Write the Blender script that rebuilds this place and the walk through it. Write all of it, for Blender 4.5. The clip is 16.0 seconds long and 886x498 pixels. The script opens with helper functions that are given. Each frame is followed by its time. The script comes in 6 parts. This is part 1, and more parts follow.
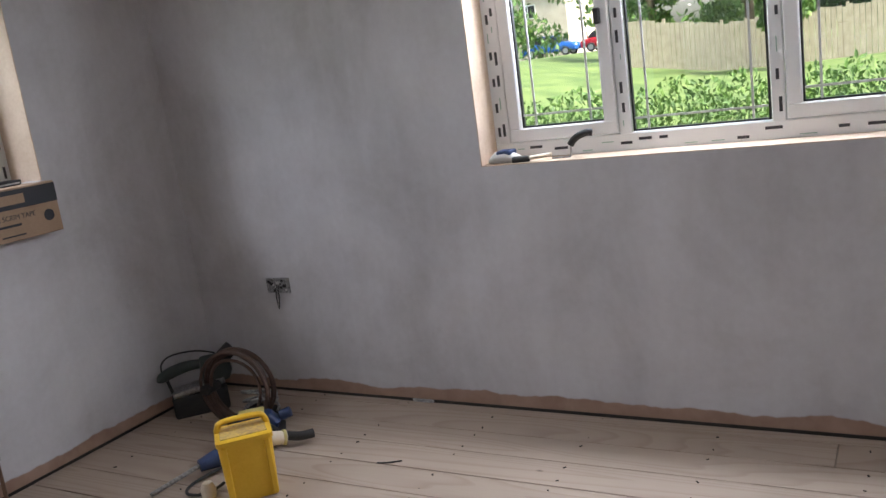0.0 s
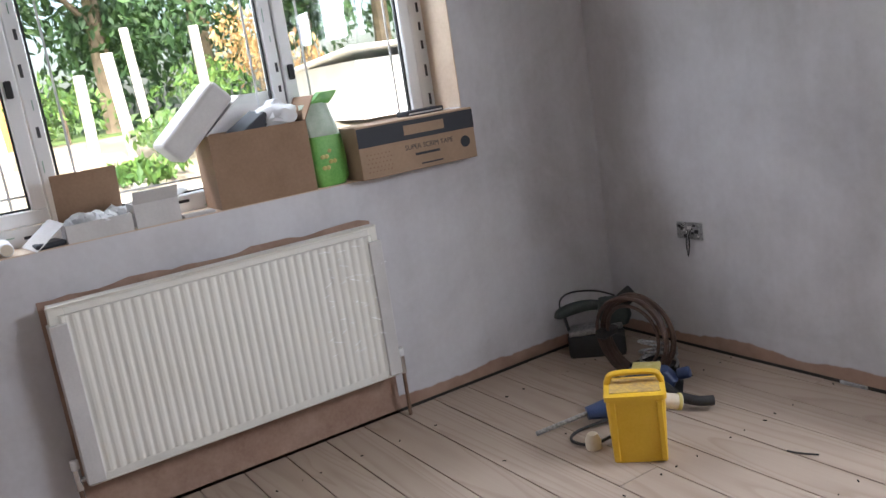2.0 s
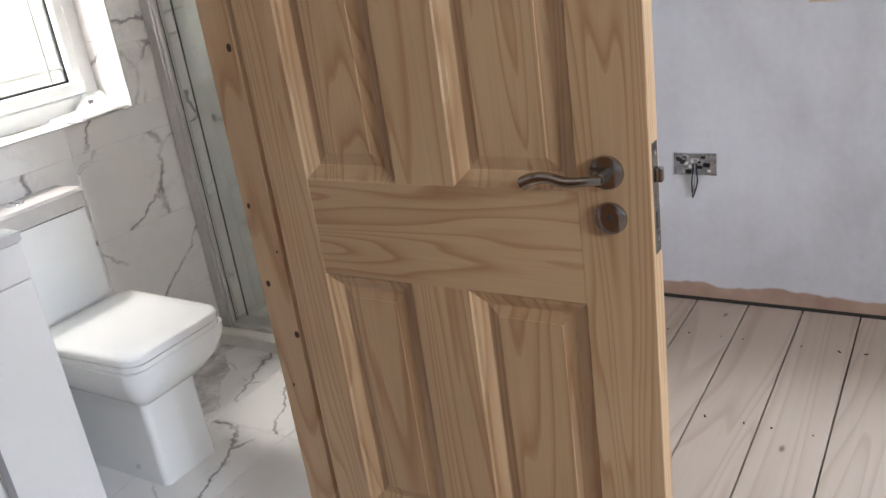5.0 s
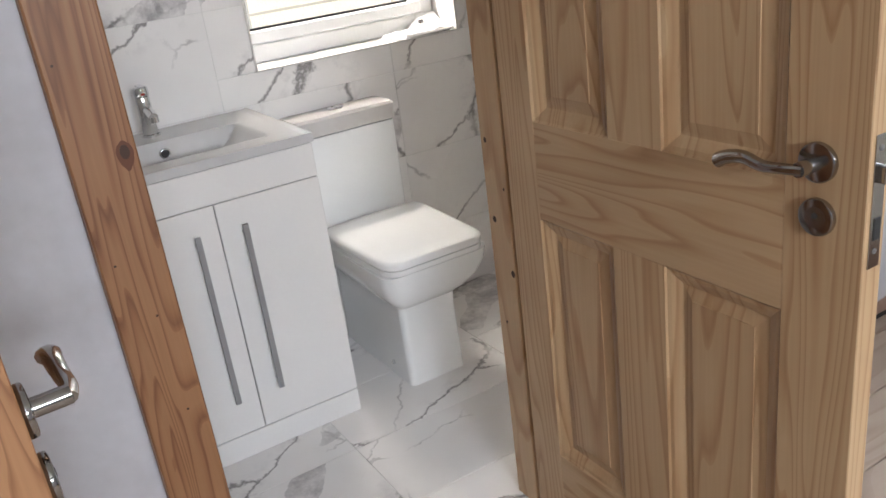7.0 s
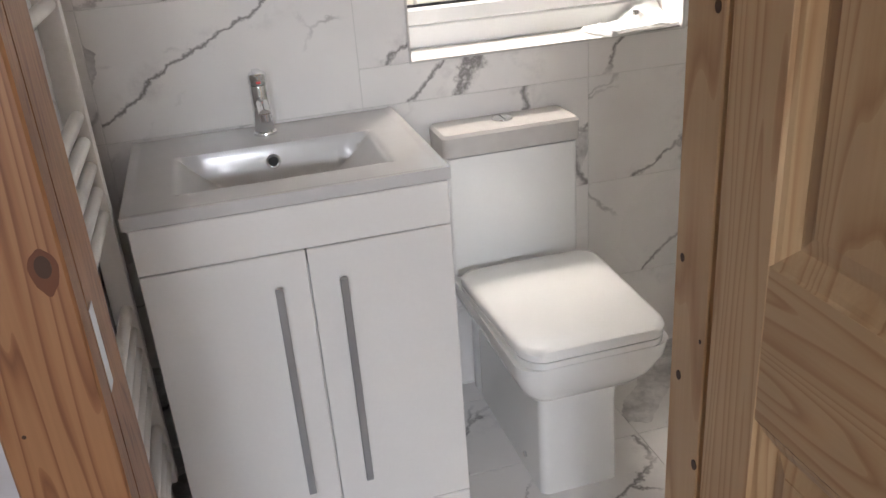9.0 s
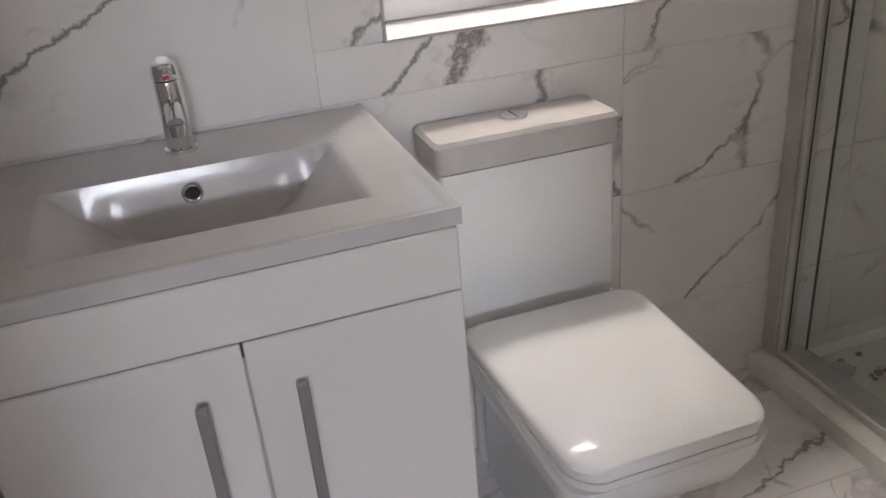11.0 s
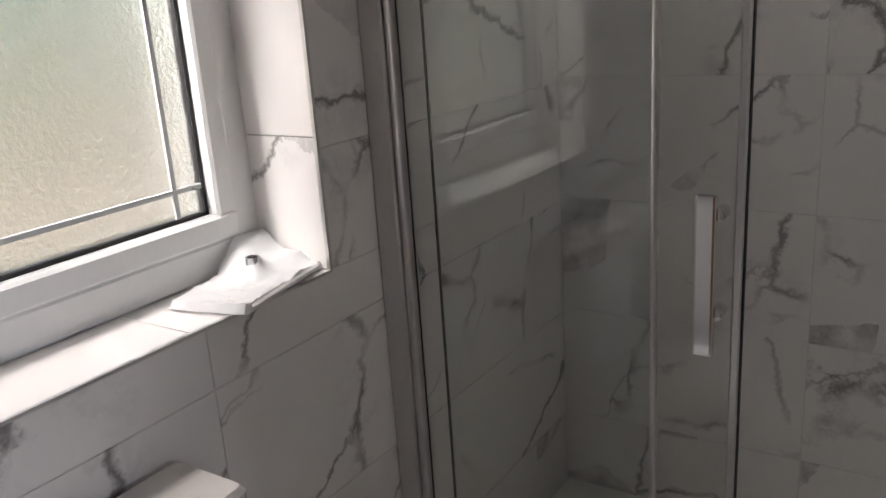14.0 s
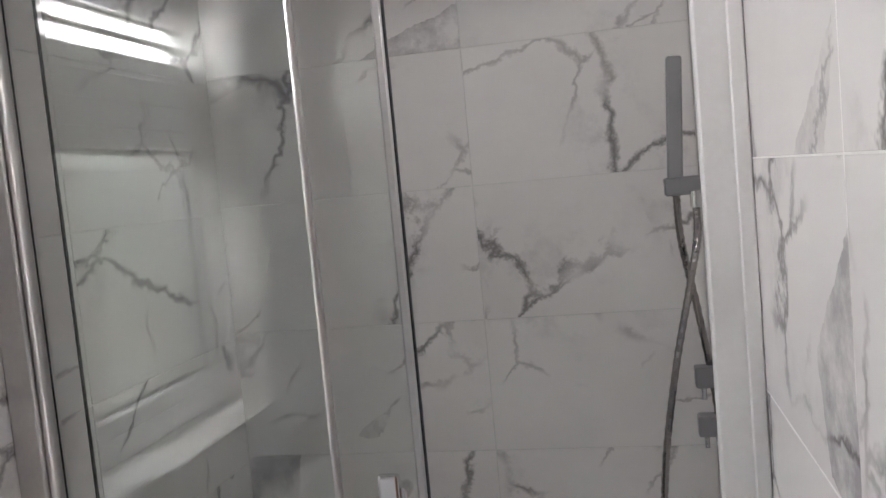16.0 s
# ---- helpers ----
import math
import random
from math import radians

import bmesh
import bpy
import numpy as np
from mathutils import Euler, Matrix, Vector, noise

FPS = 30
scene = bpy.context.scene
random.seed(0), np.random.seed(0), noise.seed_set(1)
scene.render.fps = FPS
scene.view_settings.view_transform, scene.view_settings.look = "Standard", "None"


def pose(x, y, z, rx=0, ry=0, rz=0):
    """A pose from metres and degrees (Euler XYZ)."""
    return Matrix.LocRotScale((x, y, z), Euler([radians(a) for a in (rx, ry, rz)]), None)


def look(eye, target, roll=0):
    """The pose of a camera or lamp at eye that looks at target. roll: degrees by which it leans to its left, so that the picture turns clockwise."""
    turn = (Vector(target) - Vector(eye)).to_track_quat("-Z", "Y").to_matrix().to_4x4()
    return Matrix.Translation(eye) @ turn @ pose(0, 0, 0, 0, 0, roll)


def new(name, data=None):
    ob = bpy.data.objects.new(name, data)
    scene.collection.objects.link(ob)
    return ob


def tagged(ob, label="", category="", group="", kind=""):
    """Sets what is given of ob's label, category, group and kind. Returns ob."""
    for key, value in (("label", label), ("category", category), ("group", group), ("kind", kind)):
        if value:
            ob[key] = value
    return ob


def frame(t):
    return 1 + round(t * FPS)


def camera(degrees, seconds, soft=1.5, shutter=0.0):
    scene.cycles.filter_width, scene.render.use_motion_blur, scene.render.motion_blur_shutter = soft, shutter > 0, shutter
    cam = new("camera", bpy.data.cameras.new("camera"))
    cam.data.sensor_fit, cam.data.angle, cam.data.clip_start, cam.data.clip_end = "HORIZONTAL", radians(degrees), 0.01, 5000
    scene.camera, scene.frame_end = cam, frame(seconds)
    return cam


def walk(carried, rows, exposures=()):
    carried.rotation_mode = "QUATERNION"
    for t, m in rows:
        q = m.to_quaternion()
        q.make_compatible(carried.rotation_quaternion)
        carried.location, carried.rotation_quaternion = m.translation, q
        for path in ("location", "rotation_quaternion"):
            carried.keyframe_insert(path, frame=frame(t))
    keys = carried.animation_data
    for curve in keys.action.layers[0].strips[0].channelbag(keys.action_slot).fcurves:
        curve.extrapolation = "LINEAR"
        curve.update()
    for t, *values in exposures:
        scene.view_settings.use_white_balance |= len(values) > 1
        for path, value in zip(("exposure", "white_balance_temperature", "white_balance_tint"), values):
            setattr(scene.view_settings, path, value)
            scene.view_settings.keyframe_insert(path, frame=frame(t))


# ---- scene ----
cam = camera(55.7, 16.0)
PATH = [
    (0, (3.25, 1.57, 1.443), (2.266, 3.263, 1.038), -7.8),
    (0.5, (3.208, 1.626, 1.409), (2.101, 3.232, 0.965), -8.3),
    (1, (3.16, 1.728, 1.408), (1.95, 3.26, 0.977), -6.8),
    (1.5, (3.132, 1.758, 1.431), (1.708, 3.099, 1.014), -7.2),
    (2, (3.054, 1.817, 1.405), (1.38, 2.828, 0.987), -8.7),
    (2.5, (2.983, 1.91, 1.432), (1.136, 2.562, 1.027), -8.0),
    (3, (2.955, 1.986, 1.439), (1.021, 2.243, 0.998), -7.7),
    (3.5, (2.951, 2.006, 1.422), (1.024, 1.866, 0.907), -8.5),
    (4, (2.913, 1.988, 1.401), (1.065, 1.563, 0.763), -9.5),
    (4.5, (2.83, 1.963, 1.388), (1.104, 1.201, 0.726), -8.4),
    (5, (2.731, 1.965, 1.379), (1.177, 0.934, 0.655), -8.3),
    (5.2, (2.713, 1.989, 1.375), (1.24, 0.869, 0.617), -8.9),
    (7.3, (2.450, 2.153, 1.350), (1.599, 0.491, 0.634), -8.0),
    (7.5, (2.426, 2.089, 1.359), (1.594, 0.406, 0.668), -8.6),
    (8, (2.356, 1.918, 1.363), (1.553, 0.232, 0.649), -8.5),
    (8.5, (2.248, 1.741, 1.345), (1.561, 0.050, 0.527), -5.9),
    (9, (2.106, 1.597, 1.365), (1.653, -0.170, 0.544), -4.4),
    (9.2, (2.085, 1.553, 1.352), (1.710, -0.240, 0.550), -4.6),
    (11.3, (1.975, 0.962, 1.267), (1.375, -0.715, 0.357), -4.8),
    (11.5, (1.948, 0.931, 1.274), (1.281, -0.721, 0.365), -4.3),
    (12, (1.915, 0.878, 1.302), (1.075, -0.767, 0.533), -3.8),
    (12.5, (1.893, 0.759, 1.3), (0.885, -0.827, 0.616), -3.2),
    (13, (1.91, 0.629, 1.351), (0.695, -0.805, 0.667), -2.9),
    (13.5, (1.908, 0.541, 1.36), (0.471, -0.695, 0.718), -3.3),
    (14, (1.89, 0.487, 1.368), (0.297, -0.574, 0.787), -3.9),
    (14.5, (1.877, 0.473, 1.383), (0.192, -0.472, 0.863), -4.2),
    (15, (1.857, 0.475, 1.4), (0.068, -0.317, 0.984), -4.0),
    (15.5, (1.839, 0.484, 1.428), (-0.053, -0.096, 1.135), -4.7),
    (16, (1.828, 0.505, 1.476), (-0.123, 0.093, 1.313), -5.3),
]
walk(cam, [(t, look(eye, target, roll)) for t, eye, target, roll in PATH],
     exposures=[(0.0, 1.55, 6600, 11), (1.5, 1.75, 6600, 11), (2.5, 1.85, 6500, 11), (3.0, 1.8, 6500, 11), (3.5, 1.55, 6400, 10), (4.0, 1.95, 6350, 9), (4.5, 2.55, 6200, 5), (5.0, 2.5, 6350, 7), (7.5, 2.25, 6700, 8), (9.0, 2.1, 6850, 10),
                (11.5, 1.6, 6750, 13), (12.0, 1.5, 6650, 13), (12.5, 1.1, 6350, 12), (13.0, 0.98, 6400, 12), (14.5, 1.15, 6500, 12), (15.5, 1.65, 6650, 12), (16.0, 1.95, 6100, 11)])

# ---- light ----
world = bpy.data.worlds.new("sky")
scene.world = world
world.use_nodes = True
_wt = world.node_tree
_sky = _wt.nodes.new("ShaderNodeTexSky")
_sky.sky_type, _sky.sun_disc = "NISHITA", False
_sky.sun_elevation, _sky.sun_rotation = radians(52), radians(101)
_sky.air_density, _sky.dust_density, _sky.ozone_density = 1.0, 4.0, 1.0
_wt.links.new(_sky.outputs[0], _wt.nodes["Background"].inputs[0])
_wt.nodes["Background"].inputs[1].default_value = 0.15
_sun = bpy.data.lights.new("sun", "SUN")
_sun.energy, _sun.angle, _sun.color = 4.2, radians(20), (1.0, 0.96, 0.9)
_so = new("sun", _sun)
_so.rotation_euler = Vector((-0.6, 0.12, -0.78)).to_track_quat("-Z", "Y").to_euler()


def window_lamp(name, eye, target, wide, high, watts, spread=112, tint=(0.885, 0.95, 1.09)):
    """Skylight entering by the head of a window opening."""
    d = bpy.data.lights.new(name, "AREA")
    d.shape, d.size, d.size_y, d.energy, d.color = "RECTANGLE", wide, high, watts, tint
    d.spread = radians(spread)
    o = new(name, d)
    o.matrix_world = look(eye, target)
    return o


window_lamp("daylight", (-0.46, 2.70, 2.15), (0.9, 2.55, 1.15), 2.25, 0.46, 20.0, 180)
window_lamp("daylight", (2.56, 4.885, 1.93), (2.20, 1.5, 1.45), 1.62, 0.36, 36.0, 180)
window_lamp("daylight", (1.37, -0.685, 1.81), (0.95, 0.6, 1.32), 0.52, 0.30, 8.8, 180, (1.03, 0.955, 0.91))


# ---- materials ----
def mat(name, base=(0.8, 0.8, 0.8), rough=0.5, metal=0.0):
    m = bpy.data.materials.new(name)
    m.use_nodes = True
    b = m.node_tree.nodes["Principled BSDF"]
    b.inputs["Base Color"].default_value = (*base, 1)
    b.inputs["Roughness"].default_value = rough
    b.inputs["Metallic"].default_value = metal
    return m


def nd(m, kind, **kw):
    n = m.node_tree.nodes.new("ShaderNode" + kind)
    for k, v in kw.items():
        n.inputs[k].default_value = v
    return n


def ln(m, a, b):
    m.node_tree.links.new(a, b)


def bsdf(m):
    return m.node_tree.nodes["Principled BSDF"]


def coords(m, scale=(1, 1, 1), rot=(0, 0, 0), rand=0.0):
    tc = nd(m, "TexCoord")
    mp = nd(m, "Mapping", Scale=scale, Rotation=rot)
    if rand:
        oi = nd(m, "ObjectInfo")
        wn = m.node_tree.nodes.new("ShaderNodeTexWhiteNoise")
        wn.noise_dimensions = "1D"
        ln(m, oi.outputs["Random"], wn.inputs["W"])
        sc = nd(m, "VectorMath")
        sc.operation = "MULTIPLY_ADD"
        sc.inputs[1].default_value = (rand, rand, rand)
        ln(m, wn.outputs["Color"], sc.inputs[0])
        ln(m, tc.outputs["Object"], sc.inputs[2])
        ln(m, sc.outputs[0], mp.inputs["Vector"])
    else:
        ln(m, tc.outputs["Object"], mp.inputs["Vector"])
    return mp.outputs[0]


def noise_tex(m, vec, scale, detail=3, rough=0.55, dist=0.0):
    n = nd(m, "TexNoise", Scale=scale, Detail=detail, Roughness=rough, Distortion=dist)
    ln(m, vec, n.inputs["Vector"])
    return n.outputs["Fac"]


def ramp(m, fac, stops):
    r = nd(m, "ValToRGB")
    el = r.color_ramp.elements
    while len(el) < len(stops):
        el.new(0.5)
    for e, (p, c) in zip(el, stops):
        e.position = p
        e.color = (*c, 1) if len(c) == 3 else c
    ln(m, fac, r.inputs[0])
    return r.outputs[0]


def mixc(m, fac, a, b, mode="MIX"):
    n = m.node_tree.nodes.new("ShaderNodeMix")
    n.data_type, n.blend_type = "RGBA", mode
    for sock, v in ((n.inputs[0], fac), (n.inputs[6], a), (n.inputs[7], b)):
        if isinstance(v, (int, float)):
            sock.default_value = v
        elif isinstance(v, tuple):
            sock.default_value = (*v, 1)
        else:
            ln(m, v, sock)
    return n.outputs[2]


def math_node(m, op, a, b=0.0):
    n = m.node_tree.nodes.new("ShaderNodeMath")
    n.operation = op
    for s, v in ((n.inputs[0], a), (n.inputs[1], b)):
        if isinstance(v, (int, float)):
            s.default_value = v
        else:
            ln(m, v, s)
    return n.outputs[0]


def bump(m, h, strength=0.2, dist=0.01):
    b = nd(m, "Bump", Strength=strength, Distance=dist)
    ln(m, h, b.inputs["Height"])
    ln(m, b.outputs[0], bsdf(m).inputs["Normal"])


def speckled(name, c0, c1, scale=8, rough=0.6, metal=0.0, bmp=0.1, fine=120, rand=0.0):
    """A surface that varies broadly between two colours, with fine relief."""
    m = mat(name, c0, rough, metal)
    v = coords(m, rand=rand)
    n1, n2 = noise_tex(m, v, scale, 4), noise_tex(m, v, fine, 2)
    f = math_node(m, "ADD", math_node(m, "MULTIPLY", n1, 0.7), math_node(m, "MULTIPLY", n2, 0.3))
    ln(m, ramp(m, f, [(0.35, c0), (0.65, c1)]), bsdf(m).inputs["Base Color"])
    bump(m, f, bmp, 0.004)
    return m


def plaster_mat():
    """Thin mist coat on skimmed plaster, with a bare ragged band above the floor."""
    m = mat("painted_plaster", (0.6, 0.58, 0.57), 0.75)
    v = coords(m)
    big, fine = noise_tex(m, v, 1.3, 5, 0.6, 0.4), noise_tex(m, v, 40, 3)
    streak = noise_tex(m, coords(m, (5, 5, 0.7)), 1.6, 3)
    f = math_node(m, "ADD", math_node(m, "MULTIPLY", big, 0.8), math_node(m, "MULTIPLY", streak, 0.2))
    white = ramp(m, f, [(0.34, (0.43, 0.415, 0.42)), (0.50, (0.57, 0.555, 0.57)), (0.66, (0.66, 0.65, 0.67))])
    white = mixc(m, 0.10, white, ramp(m, fine, [(0.3, (0.45, 0.42, 0.4)), (0.7, (0.75, 0.74, 0.74))]))
    sep = nd(m, "SeparateXYZ")
    ln(m, coords(m), sep.inputs[0])
    rag = noise_tex(m, coords(m, (1, 1, 0.12)), 3.2, 4, 0.6)
    edge = math_node(m, "MULTIPLY_ADD", rag, 0.085)
    edge.node.inputs[2].default_value = 0.018
    mask = ramp(m, math_node(m, "SUBTRACT", sep.outputs[2], edge), [(0.0, (1, 1, 1)), (0.006, (0, 0, 0))])
    brown = ramp(m, noise_tex(m, v, 9, 5), [(0.3, (0.30, 0.185, 0.135)), (0.7, (0.42, 0.28, 0.21))])
    ln(m, mixc(m, mask, white, brown), bsdf(m).inputs["Base Color"])
    bump(m, math_node(m, "ADD", big, math_node(m, "MULTIPLY", fine, 0.15)), 0.12, 0.02)
    return m


def marble_mat(name, rough=0.16, density=1.0):
    """White porcelain with jagged branching grey veins and a few smoky shards, each tile with its own print."""
    m = mat(name, (0.82, 0.81, 0.8), rough)
    v = coords(m, rand=37.0)

    def warped(scale, amount):
        w = nd(m, "TexNoise", Scale=scale, Detail=6.0, Roughness=0.68)
        ln(m, v, w.inputs["Vector"])
        add = nd(m, "VectorMath")
        add.operation = "MULTIPLY_ADD"
        add.inputs[1].default_value = (amount, amount, amount)
        ln(m, w.outputs["Color"], add.inputs[0])
        ln(m, v, add.inputs[2])
        mp = nd(m, "Mapping", Rotation=(0.35, 0.3, 0.62), Scale=(2.1, 1.0, 1.0))
        mp.vector_type = "TEXTURE"
        ln(m, add.outputs[0], mp.inputs["Vector"])
        return mp.outputs[0]

    def edges(vec, scale, width):
        vo = nd(m, "TexVoronoi", Scale=scale)
        vo.feature = "DISTANCE_TO_EDGE"
        ln(m, vec, vo.inputs["Vector"])
        return ramp(m, vo.outputs["Distance"], [(0.0, (1, 1, 1)), (width * 0.35, (0.75, 0.75, 0.75)), (width, (0, 0, 0))])
    near, fine = warped(3.2, 0.16), warped(5.0, 0.12)
    keep = ramp(m, noise_tex(m, v, 2.6, 3), [(0.44, (0, 0, 0)), (0.54, (1, 1, 1))])
    keep2 = ramp(m, noise_tex(m, v, 4.1, 3), [(0.53, (0, 0, 0)), (0.62, (1, 1, 1))])
    thin = mixc(m, 1.0, edges(near, 2.0 * density, 0.014), keep, "MULTIPLY")
    side = mixc(m, 1.0, edges(fine, 3.4 * density, 0.016), keep2, "MULTIPLY")
    smear = mixc(m, 1.0, edges(near, 2.0 * density, 0.11), ramp(m, noise_tex(m, v, 7.0, 5, 0.7), [(0.50, (0, 0, 0)), (0.70, (1, 1, 1))]), "MULTIPLY")
    smear = mixc(m, 1.0, smear, keep, "MULTIPLY")
    cell = nd(m, "TexVoronoi", Scale=4.4 * density)
    ln(m, warped(4.0, 0.07), cell.inputs["Vector"])
    sep = nd(m, "SeparateColor")
    ln(m, cell.outputs["Color"], sep.inputs[0])
    shard = ramp(m, sep.outputs[0], [(0.93, (0, 0, 0)), (0.945, (1, 1, 1))])
    shard = mixc(m, 1.0, shard, ramp(m, noise_tex(m, v, 11, 6, 0.7), [(0.36, (0, 0, 0)), (0.62, (1, 1, 1))]), "MULTIPLY")
    base = ramp(m, noise_tex(m, v, 3, 4), [(0.3, (0.79, 0.765, 0.75)), (0.7, (0.85, 0.83, 0.815))])
    c = mixc(m, math_node(m, "MULTIPLY", smear, 0.62), base, (0.40, 0.38, 0.385))
    c = mixc(m, math_node(m, "MULTIPLY", shard, 0.72), c, (0.30, 0.28, 0.29))
    c = mixc(m, math_node(m, "MULTIPLY", side, 0.55), c, (0.27, 0.25, 0.25))
    c = mixc(m, math_node(m, "MULTIPLY", thin, 0.85), c, (0.17, 0.155, 0.155))
    ln(m, c, bsdf(m).inputs["Base Color"])
    bump(m, noise_tex(m, v, 60, 2), 0.015, 0.002)
    return m


def wood_mat(name, c_dark, c_mid, c_light, axis=2, rough=0.5, grain=1.0):
    """Softwood with long grain along one local axis, knots and a random shift for each piece."""
    m = mat(name, c_mid, rough)
    sc = [4.6 * grain] * 3
    sc[axis] = 0.42 * grain
    v = coords(m, tuple(sc), rand=11.0)
    n = noise_tex(m, v, 1.0, 2, 0.4, 0.7)
    rings = math_node(m, "FRACT", math_node(m, "MULTIPLY", n, 15.0))
    sf = [160.0] * 3
    sf[axis] = 4.0
    fib = noise_tex(m, coords(m, tuple(sf), rand=5.0), 1.0, 2)
    col = ramp(m, rings, [(0.0, c_light), (0.45, c_light), (0.72, c_mid), (0.90, c_dark), (1.0, c_mid)])
    col = mixc(m, 0.22, col, ramp(m, fib, [(0.3, c_dark), (0.7, c_light)]))
    big = noise_tex(m, coords(m, rand=7.0), 2.0, 2)
    col = mixc(m, 0.25, col, ramp(m, big, [(0.35, c_dark), (0.65, c_light)]))
    ks = [5.5] * 3
    ks[axis] = 2.6
    vo = nd(m, "TexVoronoi", Scale=1.0)
    ln(m, coords(m, tuple(ks), rand=19.0), vo.inputs["Vector"])
    kn = ramp(m, vo.outputs["Distance"], [(0.02, (1, 1, 1)), (0.055, (0, 0, 0))])
    col = mixc(m, kn, col, tuple(0.35 * c for c in c_dark))
    ln(m, col, bsdf(m).inputs["Base Color"])
    bump(m, fib, 0.05, 0.002)
    return m


def glass_mat(name, tint=(0.96, 0.98, 0.97), ior=1.5):
    m = bpy.data.materials.new(name)
    m.use_nodes = True
    m.node_tree.nodes.remove(m.node_tree.nodes["Principled BSDF"])
    out = m.node_tree.nodes["Material Output"]
    tr, gl, mx, lw = nd(m, "BsdfTransparent"), nd(m, "BsdfGlossy", Roughness=0.0), nd(m, "MixShader"), nd(m, "LayerWeight", Blend=0.5)
    f0 = ((ior - 1) / (ior + 1)) ** 2
    fac = math_node(m, "MULTIPLY_ADD", math_node(m, "POWER", lw.outputs["Facing"], 5.0), 1 - f0)
    fac.node.inputs[2].default_value = f0
    tr.inputs[0].default_value = (*tint, 1)
    ln(m, fac, mx.inputs[0])
    ln(m, tr.outputs[0], mx.inputs[1])
    ln(m, gl.outputs[0], mx.inputs[2])
    ln(m, mx.outputs[0], out.inputs[0])
    return m


def frosted_mat():
    m = mat("obscured_glass", (0.95, 0.96, 0.95), 0.28)
    bsdf(m).inputs["Transmission Weight"].default_value = 1.0
    v = coords(m)
    bump(m, noise_tex(m, v, 130, 3), 0.5, 0.01)
    return m


def leaf_mat(name, a, b, c):
    m = mat(name, a, 0.6)
    g = nd(m, "NewGeometry")
    ln(m, ramp(m, g.outputs["Random Per Island"], [(0.0, a), (0.5, b), (1.0, c)]), bsdf(m).inputs["Base Color"])
    return m


M_PLASTER = plaster_mat()
M_REVEAL = speckled("bare_finish_plaster", (0.56, 0.42, 0.31), (0.68, 0.55, 0.43), 6, 0.8, fine=60)
M_BARE = speckled("bare_brown_plaster", (0.30, 0.185, 0.135), (0.42, 0.285, 0.215), 7, 0.85, fine=70)
M_CEIL = speckled("ceiling_paint", (0.68, 0.67, 0.66), (0.74, 0.73, 0.72), 2, 0.8)
M_BRICK = speckled("outer_render", (0.38, 0.3, 0.25), (0.5, 0.42, 0.36), 5, 0.9)
M_TILE = marble_mat("marble_wall_tile", 0.2)
M_TILEF = marble_mat("marble_floor_tile", 0.14, 1.25)
M_GROUT = speckled("pale_grout", (0.66, 0.65, 0.63), (0.74, 0.73, 0.71), 20, 0.8)
M_BOARD = wood_mat("sanded_floorboard", (0.335, 0.252, 0.190), (0.395, 0.305, 0.238), (0.43, 0.342, 0.274), 0, 0.6, 0.8)
M_DARKGAP = mat("dark_gap", (0.03, 0.025, 0.02), 0.9)
M_PINE_V = wood_mat("pine_upright", (0.36, 0.195, 0.088), (0.50, 0.325, 0.175), (0.57, 0.395, 0.228), 2, 0.42, 1.35)
M_PINE_H = wood_mat("pine_cross", (0.36, 0.195, 0.088), (0.50, 0.325, 0.175), (0.57, 0.395, 0.228), 1, 0.42, 1.35)
M_OLDPINE = wood_mat("old_pine", (0.15, 0.055, 0.022), (0.29, 0.13, 0.056), (0.37, 0.185, 0.085), 2, 0.5, 2.4)
M_UPVC = speckled("white_upvc", (0.78, 0.79, 0.79), (0.83, 0.83, 0.83), 4, 0.3, bmp=0.01)
M_GASKET = mat("black_gasket", (0.015, 0.015, 0.017), 0.6)
M_INK = mat("tape_print_ink", (0.04, 0.04, 0.045), 0.6)
M_INKG = mat("tape_print_green", (0.25, 0.42, 0.33), 0.6)
M_GLASS = glass_mat("window_glass")
M_SHGLASS = glass_mat("shower_glass", (0.972, 0.985, 0.976), 1.5)
M_FROST = frosted_mat()
M_LEAD = mat("lead_strip", (0.6, 0.61, 0.62), 0.5)
M_CHROME = mat("chrome", (0.75, 0.76, 0.77), 0.08, 1.0)
M_NICKEL = mat("polished_nickel", (0.36, 0.345, 0.335), 0.14, 1.0)
M_ALU = speckled("satin_aluminium", (0.60, 0.59, 0.58), (0.68, 0.67, 0.66), 5, 0.3, 1.0, 0.01)
M_GREYHANDLE = mat("satin_grey_bar", (0.36, 0.36, 0.37), 0.35, 0.6)
M_CERAMIC = speckled("white_ceramic", (0.83, 0.83, 0.82), (0.86, 0.86, 0.85), 3, 0.07, bmp=0.0)
# basin glaze: a mid grey, darker than white_ceramic
M_GREYC = speckled("grey_ceramic", (0.54, 0.53, 0.525), (0.60, 0.59, 0.585), 4, 0.16, bmp=0.0, fine=14)
M_LIDDUST = speckled("dust_on_ceramic", (0.52, 0.49, 0.47), (0.62, 0.60, 0.58), 5, 0.12, bmp=0.0, fine=16)
M_GLOSSW = speckled("white_gloss_board", (0.79, 0.77, 0.75), (0.82, 0.80, 0.78), 2, 0.16, bmp=0.0)
M_TRAY = speckled("cream_tray", (0.74, 0.74, 0.68), (0.8, 0.8, 0.75), 6, 0.3)
M_RADW = speckled("cream_enamel", (0.80, 0.78, 0.70), (0.84, 0.82, 0.75), 5, 0.28, bmp=0.02)
M_FILM = mat("cling_film", (0.86, 0.85, 0.82), 0.16)
bsdf(M_FILM).inputs["Alpha"].default_value = 0.17
